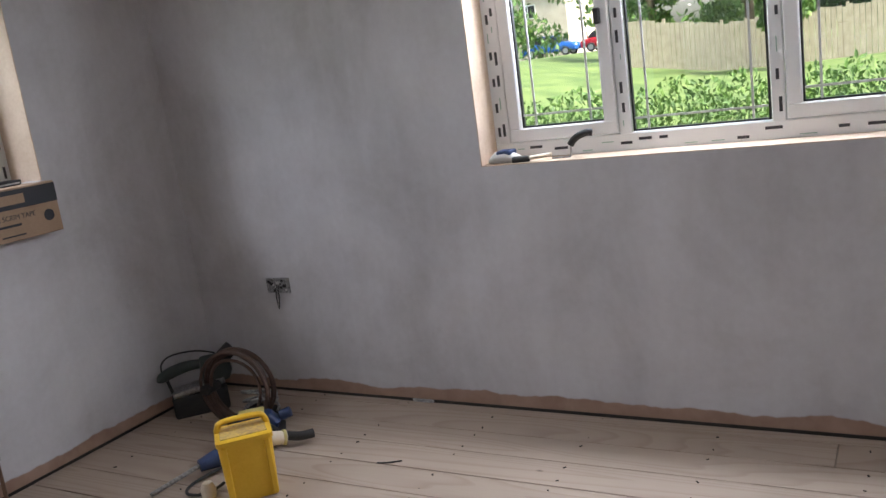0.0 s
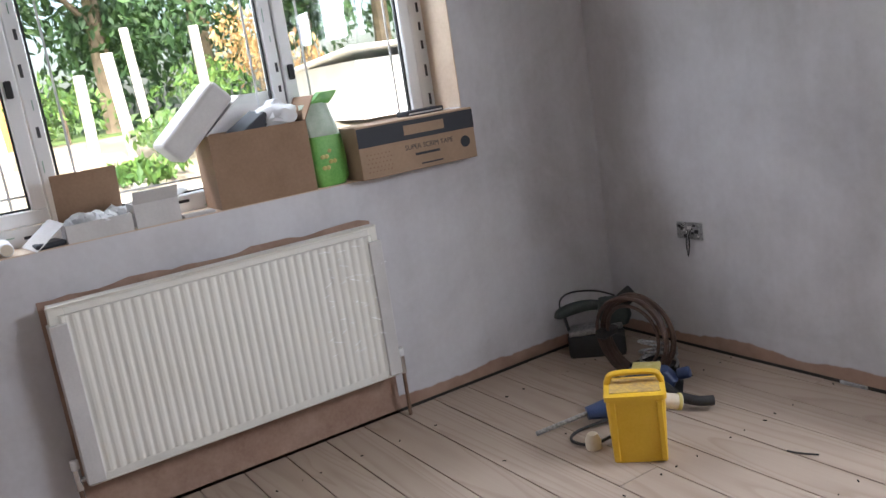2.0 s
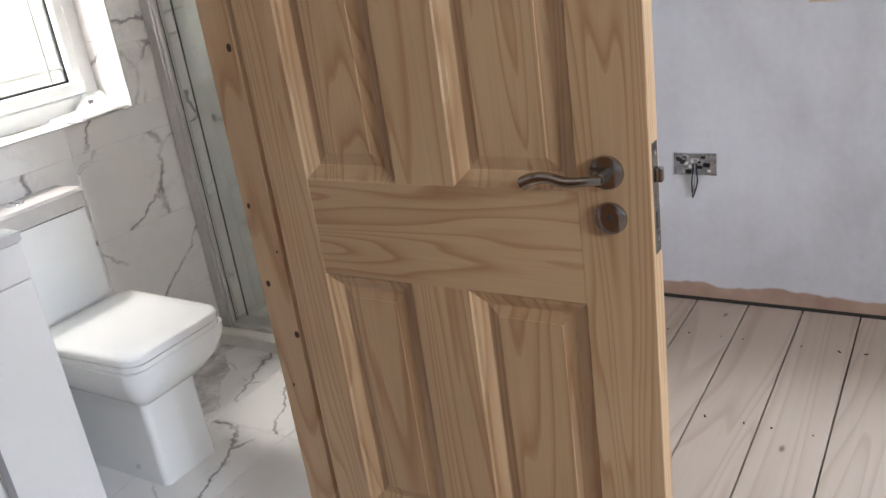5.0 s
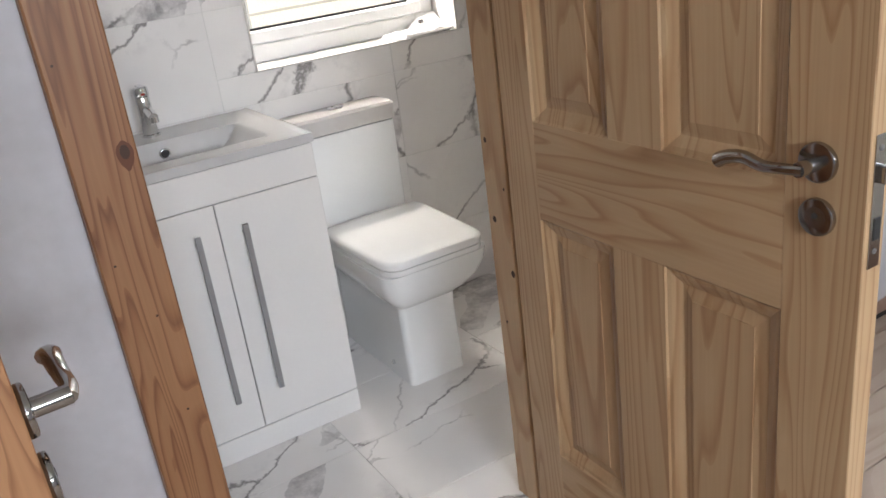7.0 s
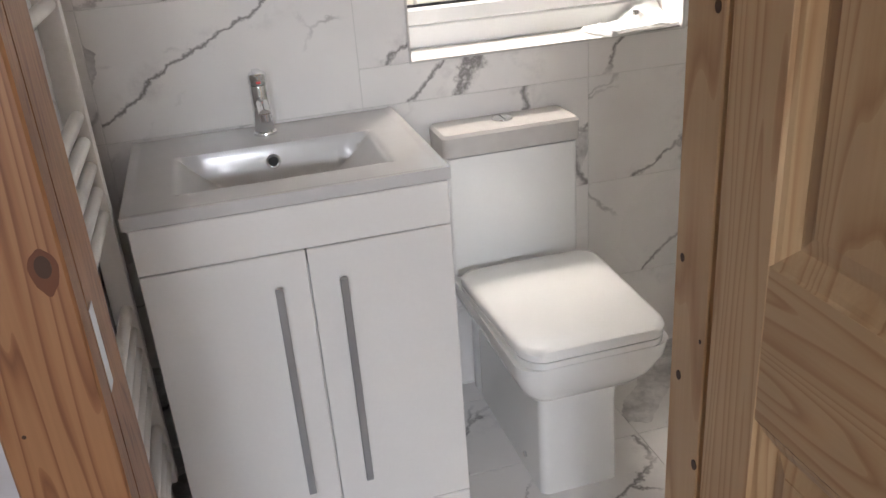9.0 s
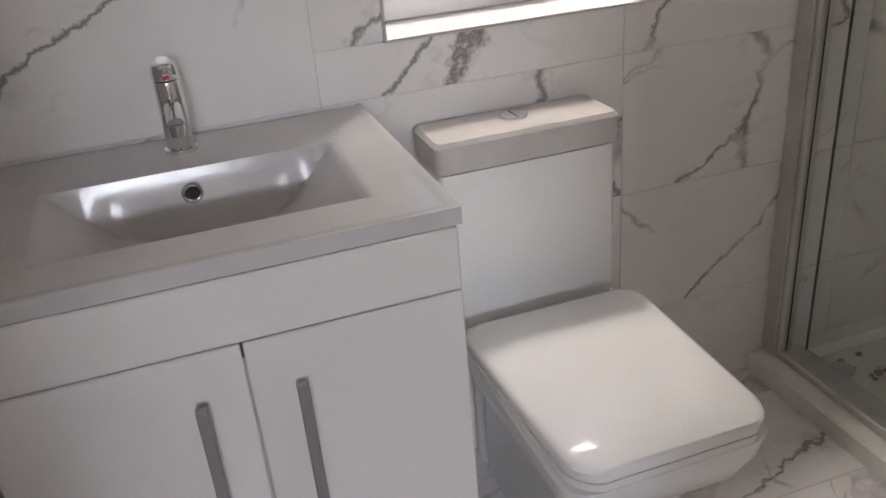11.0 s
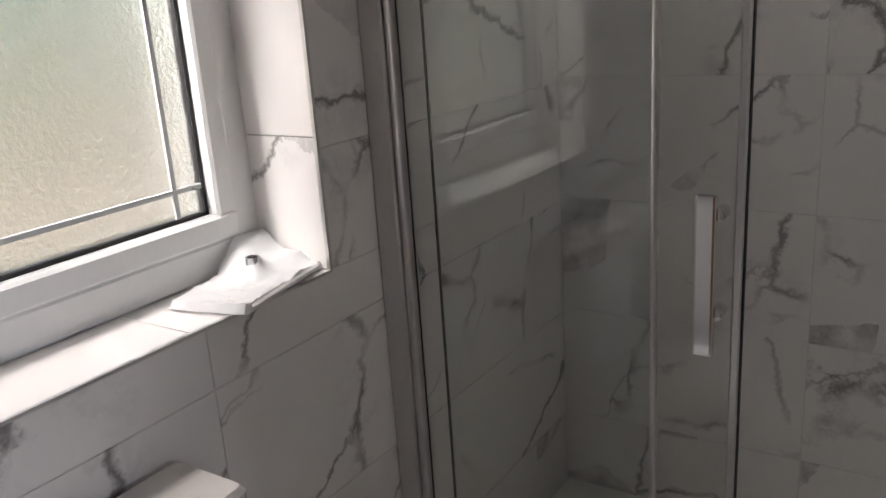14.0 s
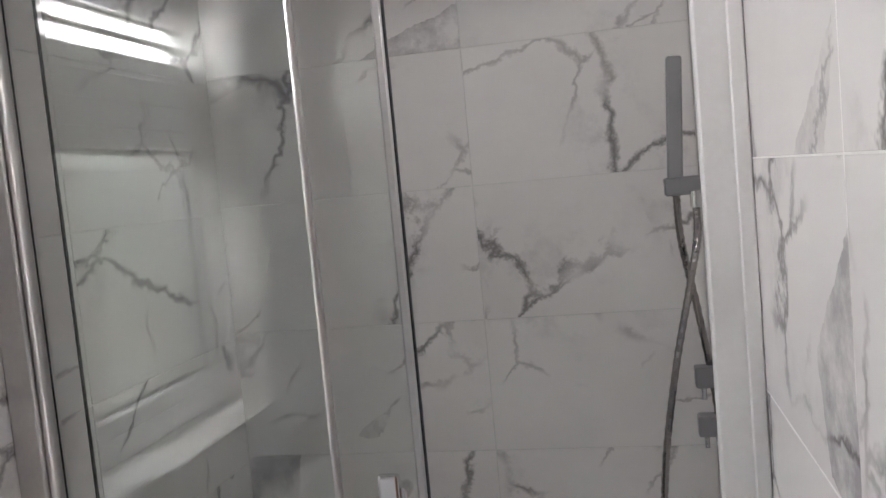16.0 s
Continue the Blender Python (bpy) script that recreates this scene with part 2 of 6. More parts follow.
M_CARD = speckled("brown_cardboard", (0.25, 0.155, 0.095), (0.32, 0.205, 0.13), 6, 0.85, fine=90)
M_CARDL = speckled("tan_cardboard", (0.32, 0.215, 0.14), (0.40, 0.275, 0.185), 6, 0.85, fine=90)
M_WCARD = speckled("white_card", (0.55, 0.53, 0.515), (0.65, 0.63, 0.61), 6, 0.8)
M_NAVY = mat("dark_print", (0.022, 0.024, 0.032), 0.6)
M_WPLASTIC = speckled("white_plastic", (0.74, 0.73, 0.71), (0.8, 0.79, 0.78), 10, 0.35)
M_POLY = mat("thin_poly_bag", (0.85, 0.86, 0.87), 0.3)
bsdf(M_POLY).inputs["Transmission Weight"].default_value = 0.35
M_GREEN = speckled("green_print", (0.10, 0.34, 0.06), (0.22, 0.5, 0.12), 14, 0.4)
M_PALEGREEN = speckled("pale_green_film", (0.42, 0.55, 0.42), (0.6, 0.68, 0.58), 14, 0.3)
M_YELLOW = speckled("yellow_plastic", (0.72, 0.42, 0.02), (0.80, 0.50, 0.04), 7, 0.42)
M_DUST = speckled("dusty_yellow", (0.38, 0.25, 0.11), (0.66, 0.43, 0.10), 30, 0.8)
M_BLACK = speckled("black_rubber", (0.012, 0.012, 0.013), (0.03, 0.028, 0.027), 12, 0.6)
M_DARKGREEN = speckled("dark_green_plastic", (0.02, 0.035, 0.03), (0.05, 0.06, 0.055), 12, 0.5)
M_HOSE = speckled("brown_cable", (0.06, 0.035, 0.025), (0.12, 0.07, 0.05), 20, 0.55)
M_BLUE = speckled("blue_plastic", (0.015, 0.03, 0.09), (0.03, 0.06, 0.15), 12, 0.45)
M_PADY = speckled("dusty_yellow_pad", (0.5, 0.42, 0.12), (0.62, 0.55, 0.25), 30, 0.8)
M_STEEL = speckled("galvanised_steel", (0.25, 0.25, 0.25), (0.5, 0.5, 0.5), 60, 0.4, 0.9, 0.03)
M_COPPER = speckled("dull_pipe", (0.16, 0.10, 0.07), (0.3, 0.2, 0.14), 20, 0.45, 0.6)
M_CREAM = speckled("cream_paper_roll", (0.62, 0.54, 0.42), (0.72, 0.64, 0.52), 10, 0.8)


# ---- mesh helpers ----
BASE = {}


def thing(name, loc, label, category, group="", kind=""):
    ob = new(name)
    ob.location = loc
    BASE[ob.name] = Vector(loc)
    ob.empty_display_size = 0.05
    return tagged(ob, label, category, group, kind)


def part(name, bm, material, parent=None, label="", smooth=False):
    """Links a bmesh, in world places, as one mesh under a thing or a part."""
    base = BASE[parent.name] if parent else Vector((0, 0, 0))
    bmesh.ops.translate(bm, verts=bm.verts, vec=-base)
    me = bpy.data.meshes.new(name)
    bm.to_mesh(me)
    bm.free()
    if smooth:
        for p in me.polygons:
            p.use_smooth = True
        me.set_sharp_from_angle(angle=radians(38))
    me.materials.append(material)
    ob = new(name, me)
    ob.parent = parent
    BASE[ob.name] = base
    if label:
        ob["label"] = label
    return ob


def solo(name, bm, material, label, category, group="", kind="", smooth=False, at=None):
    """A top-level thing of one mesh, with its origin at its base."""
    if at is None:
        at = Vector((sum(v.co.x for v in bm.verts) / len(bm.verts), sum(v.co.y for v in bm.verts) / len(bm.verts), min(v.co.z for v in bm.verts)))
    at = Vector(at)
    bmesh.ops.translate(bm, verts=bm.verts, vec=-at)
    ob = part(name, bm, material, None, "", smooth)
    ob.location = at
    return tagged(ob, label, category, group, kind)


def box(x0, x1, y0, y1, z0, z1, bev=0.0, seg=1, bm=None):
    out = bm or bmesh.new()
    t = bmesh.new()
    m = Matrix.Translation(((x0 + x1) / 2, (y0 + y1) / 2, (z0 + z1) / 2)) @ Matrix.Diagonal((abs(x1 - x0), abs(y1 - y0), abs(z1 - z0), 1))
    bmesh.ops.create_cube(t, size=1.0, matrix=m)
    if bev:
        bmesh.ops.bevel(t, geom=t.edges[:], offset=bev, segments=seg, affect="EDGES", profile=0.5)
    return join(out, t)


def join(out, t):
    me = bpy.data.meshes.new("tmp")
    t.to_mesh(me)
    t.free()
    out.from_mesh(me)
    bpy.data.meshes.remove(me)
    return out


def turned(bm, m):
    bmesh.ops.transform(bm, matrix=m, verts=bm.verts)
    return bm


def cyl(p, q, r, seg=20, r2=None, bm=None, bev=0.0):
    out = bm or bmesh.new()
    p, q = Vector(p), Vector(q)
    t = bmesh.new()
    d = q - p
    m = Matrix.Translation((p + q) / 2) @ d.to_track_quat("Z", "Y").to_matrix().to_4x4()
    bmesh.ops.create_cone(t, cap_ends=True, segments=seg, radius1=r, radius2=r if r2 is None else r2, depth=d.length, matrix=m)
    if bev:
        es = [e for e in t.edges if len(e.link_faces) == 2 and any(len(f.verts) > 4 for f in e.link_faces)]
        bmesh.ops.bevel(t, geom=es, offset=bev, segments=2, affect="EDGES", profile=0.5)
    return join(out, t)


def smooth_path(pts, n=8, closed=False):
    """Catmull-Rom through the points."""
    pts = [Vector(p) for p in pts]
    k = len(pts)
    out = []
    for i in range(k if closed else k - 1):
        g = [pts[(i + j) % k] if closed else pts[max(0, min(k - 1, i + j))] for j in (-1, 0, 1, 2)]
        for s in range(n):
            t = s / n
            out.append(0.5 * (2 * g[1] + (g[2] - g[0]) * t + (2 * g[0] - 5 * g[1] + 4 * g[2] - g[3]) * t * t + (3 * g[1] - g[0] - 3 * g[2] + g[3]) * t ** 3))
    if not closed:
        out.append(pts[-1])
    return out


def tube(pts, r, seg=10, bm=None, radii=None, flat=1.0):
    out = bm or bmesh.new()
    pts = [Vector(p) for p in pts]
    rings = []
    up = Vector((0.13, 0.21, 0.97))
    for i, p in enumerate(pts):
        d = (pts[min(i + 1, len(pts) - 1)] - pts[max(i - 1, 0)]).normalized()
        a = d.cross(up)
        if a.length < 0.05:
            a = d.cross(Vector((1, 0.2, 0)))
        a.normalize()
        b = d.cross(a)
        rr = radii[i] if radii else r
        rings.append([out.verts.new(p + a * math.cos(2 * math.pi * k / seg) * rr + b * math.sin(2 * math.pi * k / seg) * rr * flat) for k in range(seg)])
    for u, w in zip(rings, rings[1:]):
        for k in range(seg):
            out.faces.new((u[k], u[(k + 1) % seg], w[(k + 1) % seg], w[k]))
    out.faces.new(rings[0][::-1])
    out.faces.new(rings[-1])
    return out


def loft(sections, bm=None):
    """Skins closed rings of equal length and caps both ends."""
    out = bm or bmesh.new()
    rings = [[out.verts.new(p) for p in s] for s in sections]
    k = len(rings[0])
    for u, w in zip(rings, rings[1:]):
        for i in range(k):
            out.faces.new((u[i], u[(i + 1) % k], w[(i + 1) % k], w[i]))
    out.faces.new(rings[0][::-1])
    out.faces.new(rings[-1])
    bmesh.ops.recalc_face_normals(out, faces=out.faces)
    return out


def rrect(x0, x1, y0, y1, z, r, n=5):
    """A rounded rectangle ring at height z."""
    pts = []
    for cx, cy, a0 in ((x1 - r, y1 - r, 0), (x0 + r, y1 - r, 90), (x0 + r, y0 + r, 180), (x1 - r, y0 + r, 270)):
        for i in range(n + 1):
            a = radians(a0 + 90 * i / n)
            pts.append((cx + r * math.cos(a), cy + r * math.sin(a), z))
    return pts


def wall_with_hole(axis, lo, hi, a0, a1, z0, z1, holes):
    """A wall slab: axis 'x' or 'y' is its thin way; holes are (a0, a1, z0, z1)."""
    out = bmesh.new()
    cuts = sorted({a0, a1, *[h[0] for h in holes], *[h[1] for h in holes]})
    for u, w in zip(cuts, cuts[1:]):
        spans = [(z0, z1)]
        for h in holes:
            if h[0] <= u and w <= h[1]:
                spans = [(s0, s1) for s0, s1 in [(z0, h[2]), (h[3], z1)] if s1 - s0 > 1e-4]
        for s0, s1 in spans:
            if axis == "x":
                box(lo, hi, u, w, s0, s1, bm=out)
            else:
                box(u, w, lo, hi, s0, s1, bm=out)
    return out

# ---- the plan, in metres ----
WEST, NORTH, SOUTH_BED, SOUTH_BATH = 0.0, 4.613, 0.80, 0.676
BATH_S, BATH_E, EAST, HIGH = -0.40, 2.41, 6.0, 2.40
WIN_A = (1.555, 3.862, 1.01, 2.12)
WIN_B = (1.712, 3.42, 1.055, 2.14)
WIN_D = (0.897, 1.640, 0.945, 1.98)

# ---- structure ----
tagged(solo("wall_west", wall_with_hole("x", -0.32, WEST, BATH_S - 0.30, NORTH + 0.3, -0.15, HIGH, [WIN_A]), M_PLASTER,
            "thinly painted plaster wall with a wide window opening", "wall", at=(0, 0, 0)), kind="structure")
tagged(solo("wall_north", wall_with_hole("y", NORTH, NORTH + 0.30, 0.0, EAST, -0.15, HIGH, [WIN_B]), M_PLASTER,
            "patchy painted plaster wall with a window opening", "wall", at=(0, 0, 0)), kind="structure")
tagged(solo("wall_east", box(EAST, EAST + 0.2, SOUTH_BED, NORTH, -0.15, HIGH), M_PLASTER,
            "plain painted plaster wall", "wall", at=(0, 0, 0)), kind="structure")
tagged(solo("wall_south", wall_with_hole("y", SOUTH_BATH + 0.002, SOUTH_BED, 0.0, EAST, -0.15, HIGH, [(1.50, 2.334, -0.15, 2.06), (2.54, 3.26, -0.15, 2.06)]),
            M_PLASTER, "painted plaster partition wall with two door openings", "wall", at=(0, 0, 0)), kind="structure")
tagged(solo("wall_bath_south", wall_with_hole("y", BATH_S - 0.30, BATH_S - 0.002, 0.0, BATH_E + 0.15, -0.15, HIGH, [(WIN_D[0] - 0.008, WIN_D[1] + 0.008, WIN_D[2] - 0.008, WIN_D[3] + 0.008)]), M_GROUT,
            "tiled bathroom outer wall with a window opening", "wall", at=(0, 0, 0)), kind="structure")
tagged(solo("wall_bath_east", box(BATH_E + 0.002, BATH_E + 0.12, BATH_S, SOUTH_BATH, -0.15, HIGH), M_GROUT,
            "tiled bathroom side wall", "wall", at=(0, 0, 0)), kind="structure")
tagged(solo("ceiling", box(-0.3, EAST + 0.2, BATH_S - 0.3, NORTH + 0.3, HIGH, HIGH + 0.12), M_CEIL,
            "plain white plastered ceiling", "ceiling"), kind="structure")
floor = tagged(solo("floor", box(0.0, EAST, SOUTH_BED, NORTH, -0.15, -0.022), M_DARKGAP,
                    "sanded bare softwood floorboards", "floor", at=(0, 0, -0.15)), kind="structure")
BASE[floor.name] = Vector((0, 0, -0.15))
bath_floor = tagged(solo("bath_floor", box(0.0, BATH_E, BATH_S - 0.02, SOUTH_BED, -0.15, -0.002), M_GROUT,
                         "glossy white marble-look floor tiles with grey veins", "floor", at=(0, 0, -0.15)), kind="structure")
BASE[bath_floor.name] = Vector((0, 0, -0.15))
tagged(solo("wall_hall", box(2.545, 3.255, 0.685, 0.715, -0.15, 2.06), M_PLASTER, "plain wall beyond the second doorway", "wall", at=(0, 0, 0)), kind="structure")

# bare plaster in the window reveals
for nm, b in (("trim_reveal", [(-0.20, -0.001, WIN_A[0], WIN_A[0] + 0.004, WIN_A[2], WIN_A[3]), (-0.20, -0.001, WIN_A[1] - 0.004, WIN_A[1], WIN_A[2], WIN_A[3]), (-0.20, -0.001, WIN_A[0], WIN_A[1], WIN_A[2], WIN_A[2] + 0.004)]),
              ("trim_reveal", [(WIN_B[0], WIN_B[0] + 0.004, NORTH + 0.001, NORTH + 0.16, WIN_B[2], WIN_B[3]), (WIN_B[1] - 0.004, WIN_B[1], NORTH + 0.001, NORTH + 0.16, WIN_B[2], WIN_B[3]), (WIN_B[0], WIN_B[1], NORTH + 0.001, NORTH + 0.16, WIN_B[2], WIN_B[2] + 0.004)])):
    bm = bmesh.new()
    for q in b:
        box(*q, bm=bm)
    tagged(solo(nm, bm, M_REVEAL, "unpainted pinkish plaster lining a window recess", "reveal"), kind="structure")

# unpainted patch behind and below the radiator
bm = bmesh.new()
rnd = random.Random(4)
top = [(y, 0.848 + rnd.uniform(-0.006, 0.012)) for y in np.linspace(2.06, 3.33, 26)]
vs = [bm.verts.new((0.003, y, z)) for y, z in top] + [bm.verts.new((0.003, y, -0.02)) for y, z in reversed(top)]
f = bm.faces.new(vs)
ext = bmesh.ops.extrude_face_region(bm, geom=[f])
bmesh.ops.translate(bm, verts=[v for v in ext["geom"] if isinstance(v, bmesh.types.BMVert)], vec=(-0.01, 0, 0))
bmesh.ops.recalc_face_normals(bm, faces=bm.faces)
tagged(solo("trim_bare_patch", bm, M_BARE, "unpainted brown plaster behind and below the radiator", "plaster patch"), kind="structure")


# ---- windows ----
def window(name, axis, plane, spans, z0, z1, lights, label, leads=True, glass=None, prints=True, inward=1, t=0.070, q=0.056):
    """A white window set in a wall. axis: the way along the wall; plane: its inner face; lights: (a0, a1, opens) between the posts."""
    glass = glass or M_GLASS
    out = -inward

    def bx(a0, a1, d0, d1, u0, u1, bev=0.0, bm=None):
        p0, p1 = plane + out * d0, plane + out * d1
        p0, p1 = min(p0, p1), max(p0, p1)
        return box(a0, a1, p0, p1, u0, u1, bev, bm=bm) if axis == "x" else box(p0, p1, a0, a1, u0, u1, bev, bm=bm)
    a0, a1 = spans
    loc = ((a0 + a1) / 2, plane, z0) if axis == "x" else (plane, (a0 + a1) / 2, z0)
    w = thing(name, loc, label, "window", kind="structure")
    fr = bmesh.new()
    bx(a0, a1, 0, 0.07, z0, z0 + t, 0.004, fr)
    bx(a0, a1, 0, 0.07, z1 - t, z1, 0.004, fr)
    bx(a0, a0 + t, 0.0005, 0.0695, z0 + t - 0.004, z1 - t + 0.004, 0.004, fr)
    bx(a1 - t, a1, 0.0005, 0.0695, z0 + t - 0.004, z1 - t + 0.004, 0.004, fr)
    for (l0, l1, op), (m0, m1, op2) in zip(lights, lights[1:]):
        bx(l1, m0, 0.0005, 0.0695, z0 + t - 0.004, z1 - t + 0.004, 0.004, fr)
    f_ob = part("window_frame", fr, M_UPVC, w, "white plastic frame with printed protective tape" if prints else "white plastic frame")
    for l0, l1, op in lights:
        b0, b1, u0, u1 = l0, l1, z0 + t, z1 - t
        if op:
            s = bmesh.new()
            bx(b0 + 0.004, b1 - 0.004, -0.012, 0.05, u0 + 0.004, u0 + q, 0.005, s)
            bx(b0 + 0.004, b1 - 0.004, -0.012, 0.05, u1 - q, u1 - 0.004, 0.005, s)
            bx(b0 + 0.004, b0 + q, -0.0115, 0.0495, u0 + q - 0.004, u1 - q + 0.004, 0.005, s)
            bx(b1 - q, b1 - 0.004, -0.0115, 0.0495, u0 + q - 0.004, u1 - q + 0.004, 0.005, s)
            part("sash", s, M_UPVC, w)
            b0, b1, u0, u1 = b0 + q, b1 - q, u0 + q, u1 - q
        else:
            b0, b1, u0, u1 = b0 + 0.004, b1 - 0.004, u0 + 0.004, u1 - 0.004
        g = bmesh.new()
        for c in ((b0, b1, 0.012, 0.03, u0, u0 + 0.007), (b0, b1, 0.012, 0.03, u1 - 0.007, u1), (b0, b0 + 0.007, 0.012, 0.03, u0, u1), (b1 - 0.007, b1, 0.012, 0.03, u0, u1)):
            bx(*c, bm=g)
        part("gasket", g, M_GASKET, w)
        p = part("pane", bx(b0, b1, 0.018, 0.024, u0, u1), glass, w)
        p.visible_shadow = False
        if leads:
            ld = bmesh.new()
            for a in (b0 + 0.06, b1 - 0.06):
                bx(a - 0.004, a + 0.004, 0.013, 0.018, u0, u1, bm=ld)
            for z in (u0 + 0.05, u1 - 0.05):
                bx(b0, b1, 0.0125, 0.018, z - 0.004, z + 0.004, bm=ld)
            part("lead_strip", ld, M_LEAD, p, "grey lead strips on the glass")
    if prints:
        r = random.Random(len(name) * 7 + 3)
        dark, green = bmesh.new(), bmesh.new()
        a = a0 + 0.10
        while a < a1 - 0.14:
            L = r.uniform(0.02, 0.06)
            zz = z0 + r.choice((0.014, 0.028, 0.04))
            tgt = dark if r.random() < 0.62 else green
            hgt = 0.011 if tgt is dark else 0.003
            bx(a, a + L, -0.0015, 0.001, zz, zz + hgt, bm=tgt)
            a += L + r.uniform(0.025, 0.07)
        for edge in (a0 + 0.02, a0 + 0.042, a1 - 0.032):
            z = z0 + 0.1
            while z < z1 - 0.1:
                L = r.uniform(0.02, 0.055)
                tgt = dark if r.random() < 0.6 else green
                bx(edge, edge + (0.011 if tgt is dark else 0.003), -0.0015, 0.001, z, z + L, bm=tgt)
                z += L + r.uniform(0.03, 0.08)
        for (l0, l1, op), (m0, m1, op2) in zip(lights, lights[1:]):
            z = z0 + 0.1
            while z < z1 - 0.1:
                L = r.uniform(0.02, 0.055)
                tgt = dark if r.random() < 0.6 else green
                c = (l1 + m0) / 2 + r.uniform(-0.012, 0.004)
                bx(c, c + (0.011 if tgt is dark else 0.003), -0.0015, 0.001, z, z + L, bm=tgt)
                z += L + r.uniform(0.03, 0.09)
        part("tape_print", dark, M_INK, f_ob, "black print on the protective tape")
        part("tape_print_line", green, M_INKG, f_ob, "green print on the protective tape")
    return w


w_b = window("window_1", "x", NORTH + 0.16, (WIN_B[0], WIN_B[1]), WIN_B[2], WIN_B[3], [(1.784, 2.250, True), (2.298, 2.808, False), (2.856, 3.348, True)],
             "white three-light window with leaded panes and taped frame", inward=-1)
w_a = window("window_2", "y", -0.20, (WIN_A[0], WIN_A[1]), WIN_A[2], WIN_A[3], [(1.615, 2.195, True), (2.245, 3.105, False), (3.155, 3.792, True)],
             "white three-light window with leaded panes and taped frame", inward=1)
w_d = window("window_3", "x", BATH_S - 0.155, (WIN_D[0] - 0.01, WIN_D[1] + 0.10), WIN_D[2], 1.715, [(WIN_D[0] + 0.045, WIN_D[1] + 0.04, True)],
             "white bathroom window with obscured leaded glass", glass=M_FROST, prints=False, inward=1, t=0.058, q=0.046)
w_f = window("window_4", "x", BATH_S - 0.155, (WIN_D[0] - 0.01, WIN_D[1] + 0.10), 1.717, WIN_D[3] + 0.04, [(WIN_D[0] + 0.045, WIN_D[1] + 0.04, True)],
             "white fanlight with obscured leaded glass", glass=M_FROST, prints=False, inward=1, t=0.058, q=0.046)


def espag(w, loc, ax):
    """A locked white handle plate on a sash."""
    x, y, z = loc
    b = box(x - 0.012, x + 0.012, y - 0.012, y + 0.012, z, z + 0.06, 0.004)
    part("sash_handle", b, M_BLACK, w, "dark handle spindle")


espag(w_b, (2.205, NORTH + 0.142, 1.55), "x")
espag(w_a, (-0.186, 2.16, 1.52), "y")
espag(w_a, (-0.186, 3.19, 1.45), "y")

# ---- bedroom radiator ----
RY0, RY1, RZ0, RZ1 = 2.075, 3.312, 0.197, 0.835
rad = thing("radiator", (0.07, 2.69, 0.0), "cream ribbed panel radiator still in clear wrapping", "radiator")
bm = bmesh.new()
n = 35
prof = []
for i in range(n):
    y0 = RY0 + 0.03 + (RY1 - RY0 - 0.06) * i / n
    d = (RY1 - RY0 - 0.06) / n
    prof += [(y0, 0.0905), (y0 + d * 0.3, 0.0943), (y0 + d * 0.6, 0.0943), (y0 + d * 0.9, 0.0905)]
prof.append((RY1 - 0.03, 0.089))
lo = [bm.verts.new((x, y, RZ0 + 0.035)) for y, x in prof]
hi = [bm.verts.new((x, y, RZ1 - 0.035)) for y, x in prof]
for i in range(len(prof) - 1):
    bm.faces.new((lo[i], lo[i + 1], hi[i + 1], hi[i]))
box(0.055, 0.0885, RY0, RY1, RZ0, RZ0 + 0.036, 0.004, bm=bm)
box(0.055, 0.0885, RY0, RY1, RZ1 - 0.036, RZ1, 0.004, bm=bm)
box(0.055, 0.0885, RY0, RY0 + 0.031, RZ0 + 0.03, RZ1 - 0.03, 0.003, bm=bm)
box(0.055, 0.0885, RY1 - 0.031, RY1, RZ0 + 0.03, RZ1 - 0.03, 0.003, bm=bm)
box(0.05, 0.08, RY0 + 0.01, RY1 - 0.01, RZ0 + 0.01, RZ1 - 0.01, bm=bm)
part("panel", bm, M_RADW, rad, "ribbed cream front panel")
bm = bmesh.new()
box(0.046, 0.100, RY0 + 0.004, RY1 - 0.004, RZ1 - 0.001, RZ1 + 0.0045, 0.002, bm=bm)
for i in range(29):
    y = RY0 + 0.05 + i * (RY1 - RY0 - 0.1) / 28
    box(0.058, 0.086, y - 0.006, y + 0.006, RZ1 + 0.004, RZ1 + 0.0058, bm=bm)
part("top_grille", bm, M_RADW, rad)
for y0, y1 in ((RY0 - 0.006, RY0 + 0.055), (RY1 - 0.05, RY1 + 0.006)):
    bm = bmesh.new()
    box(0.040, 0.1035, y0, y1, RZ0 + 0.01, RZ1 - 0.06, 0.003, bm=bm)
    part("corner_guard", bm, M_WCARD, rad, "grey-white protective packing on the end")
for ys in (RY0 - 0.03, RY1 + 0.03):
    part("pipe", cyl((0.062, ys, -0.02), (0.062, ys, 0.215), 0.008), M_COPPER, rad, "dull pipe rising from the floor", True)
    v = bmesh.new()
    cyl((0.062, ys, 0.19), (0.062, ys, 0.265), 0.014, bm=v)
    cyl((0.062, ys, 0.225), (0.062, ys + (0.035 if ys < RY0 else -0.035), 0.225), 0.012, bm=v)
    valve = part("valve", v, M_CHROME, rad, "chrome radiator valve", True)
    part("valve_cap", cyl((0.062, ys, 0.265), (0.062, ys, 0.30), 0.014, bev=0.003), M_WPLASTIC, valve, "white cap", True)
bm = bmesh.new()
gv = [[bm.verts.new((0.0985 + 0.0035 * noise.noise((yy * 9, zz * 14, 3)) + 0.0012 * noise.noise((yy * 60, zz * 25, 8)), yy, zz)) for zz in np.linspace(RZ0 + 0.012, RZ1 - 0.006, 50)] for yy in np.linspace(RY0 + 0.05, RY1 - 0.045, 110)]
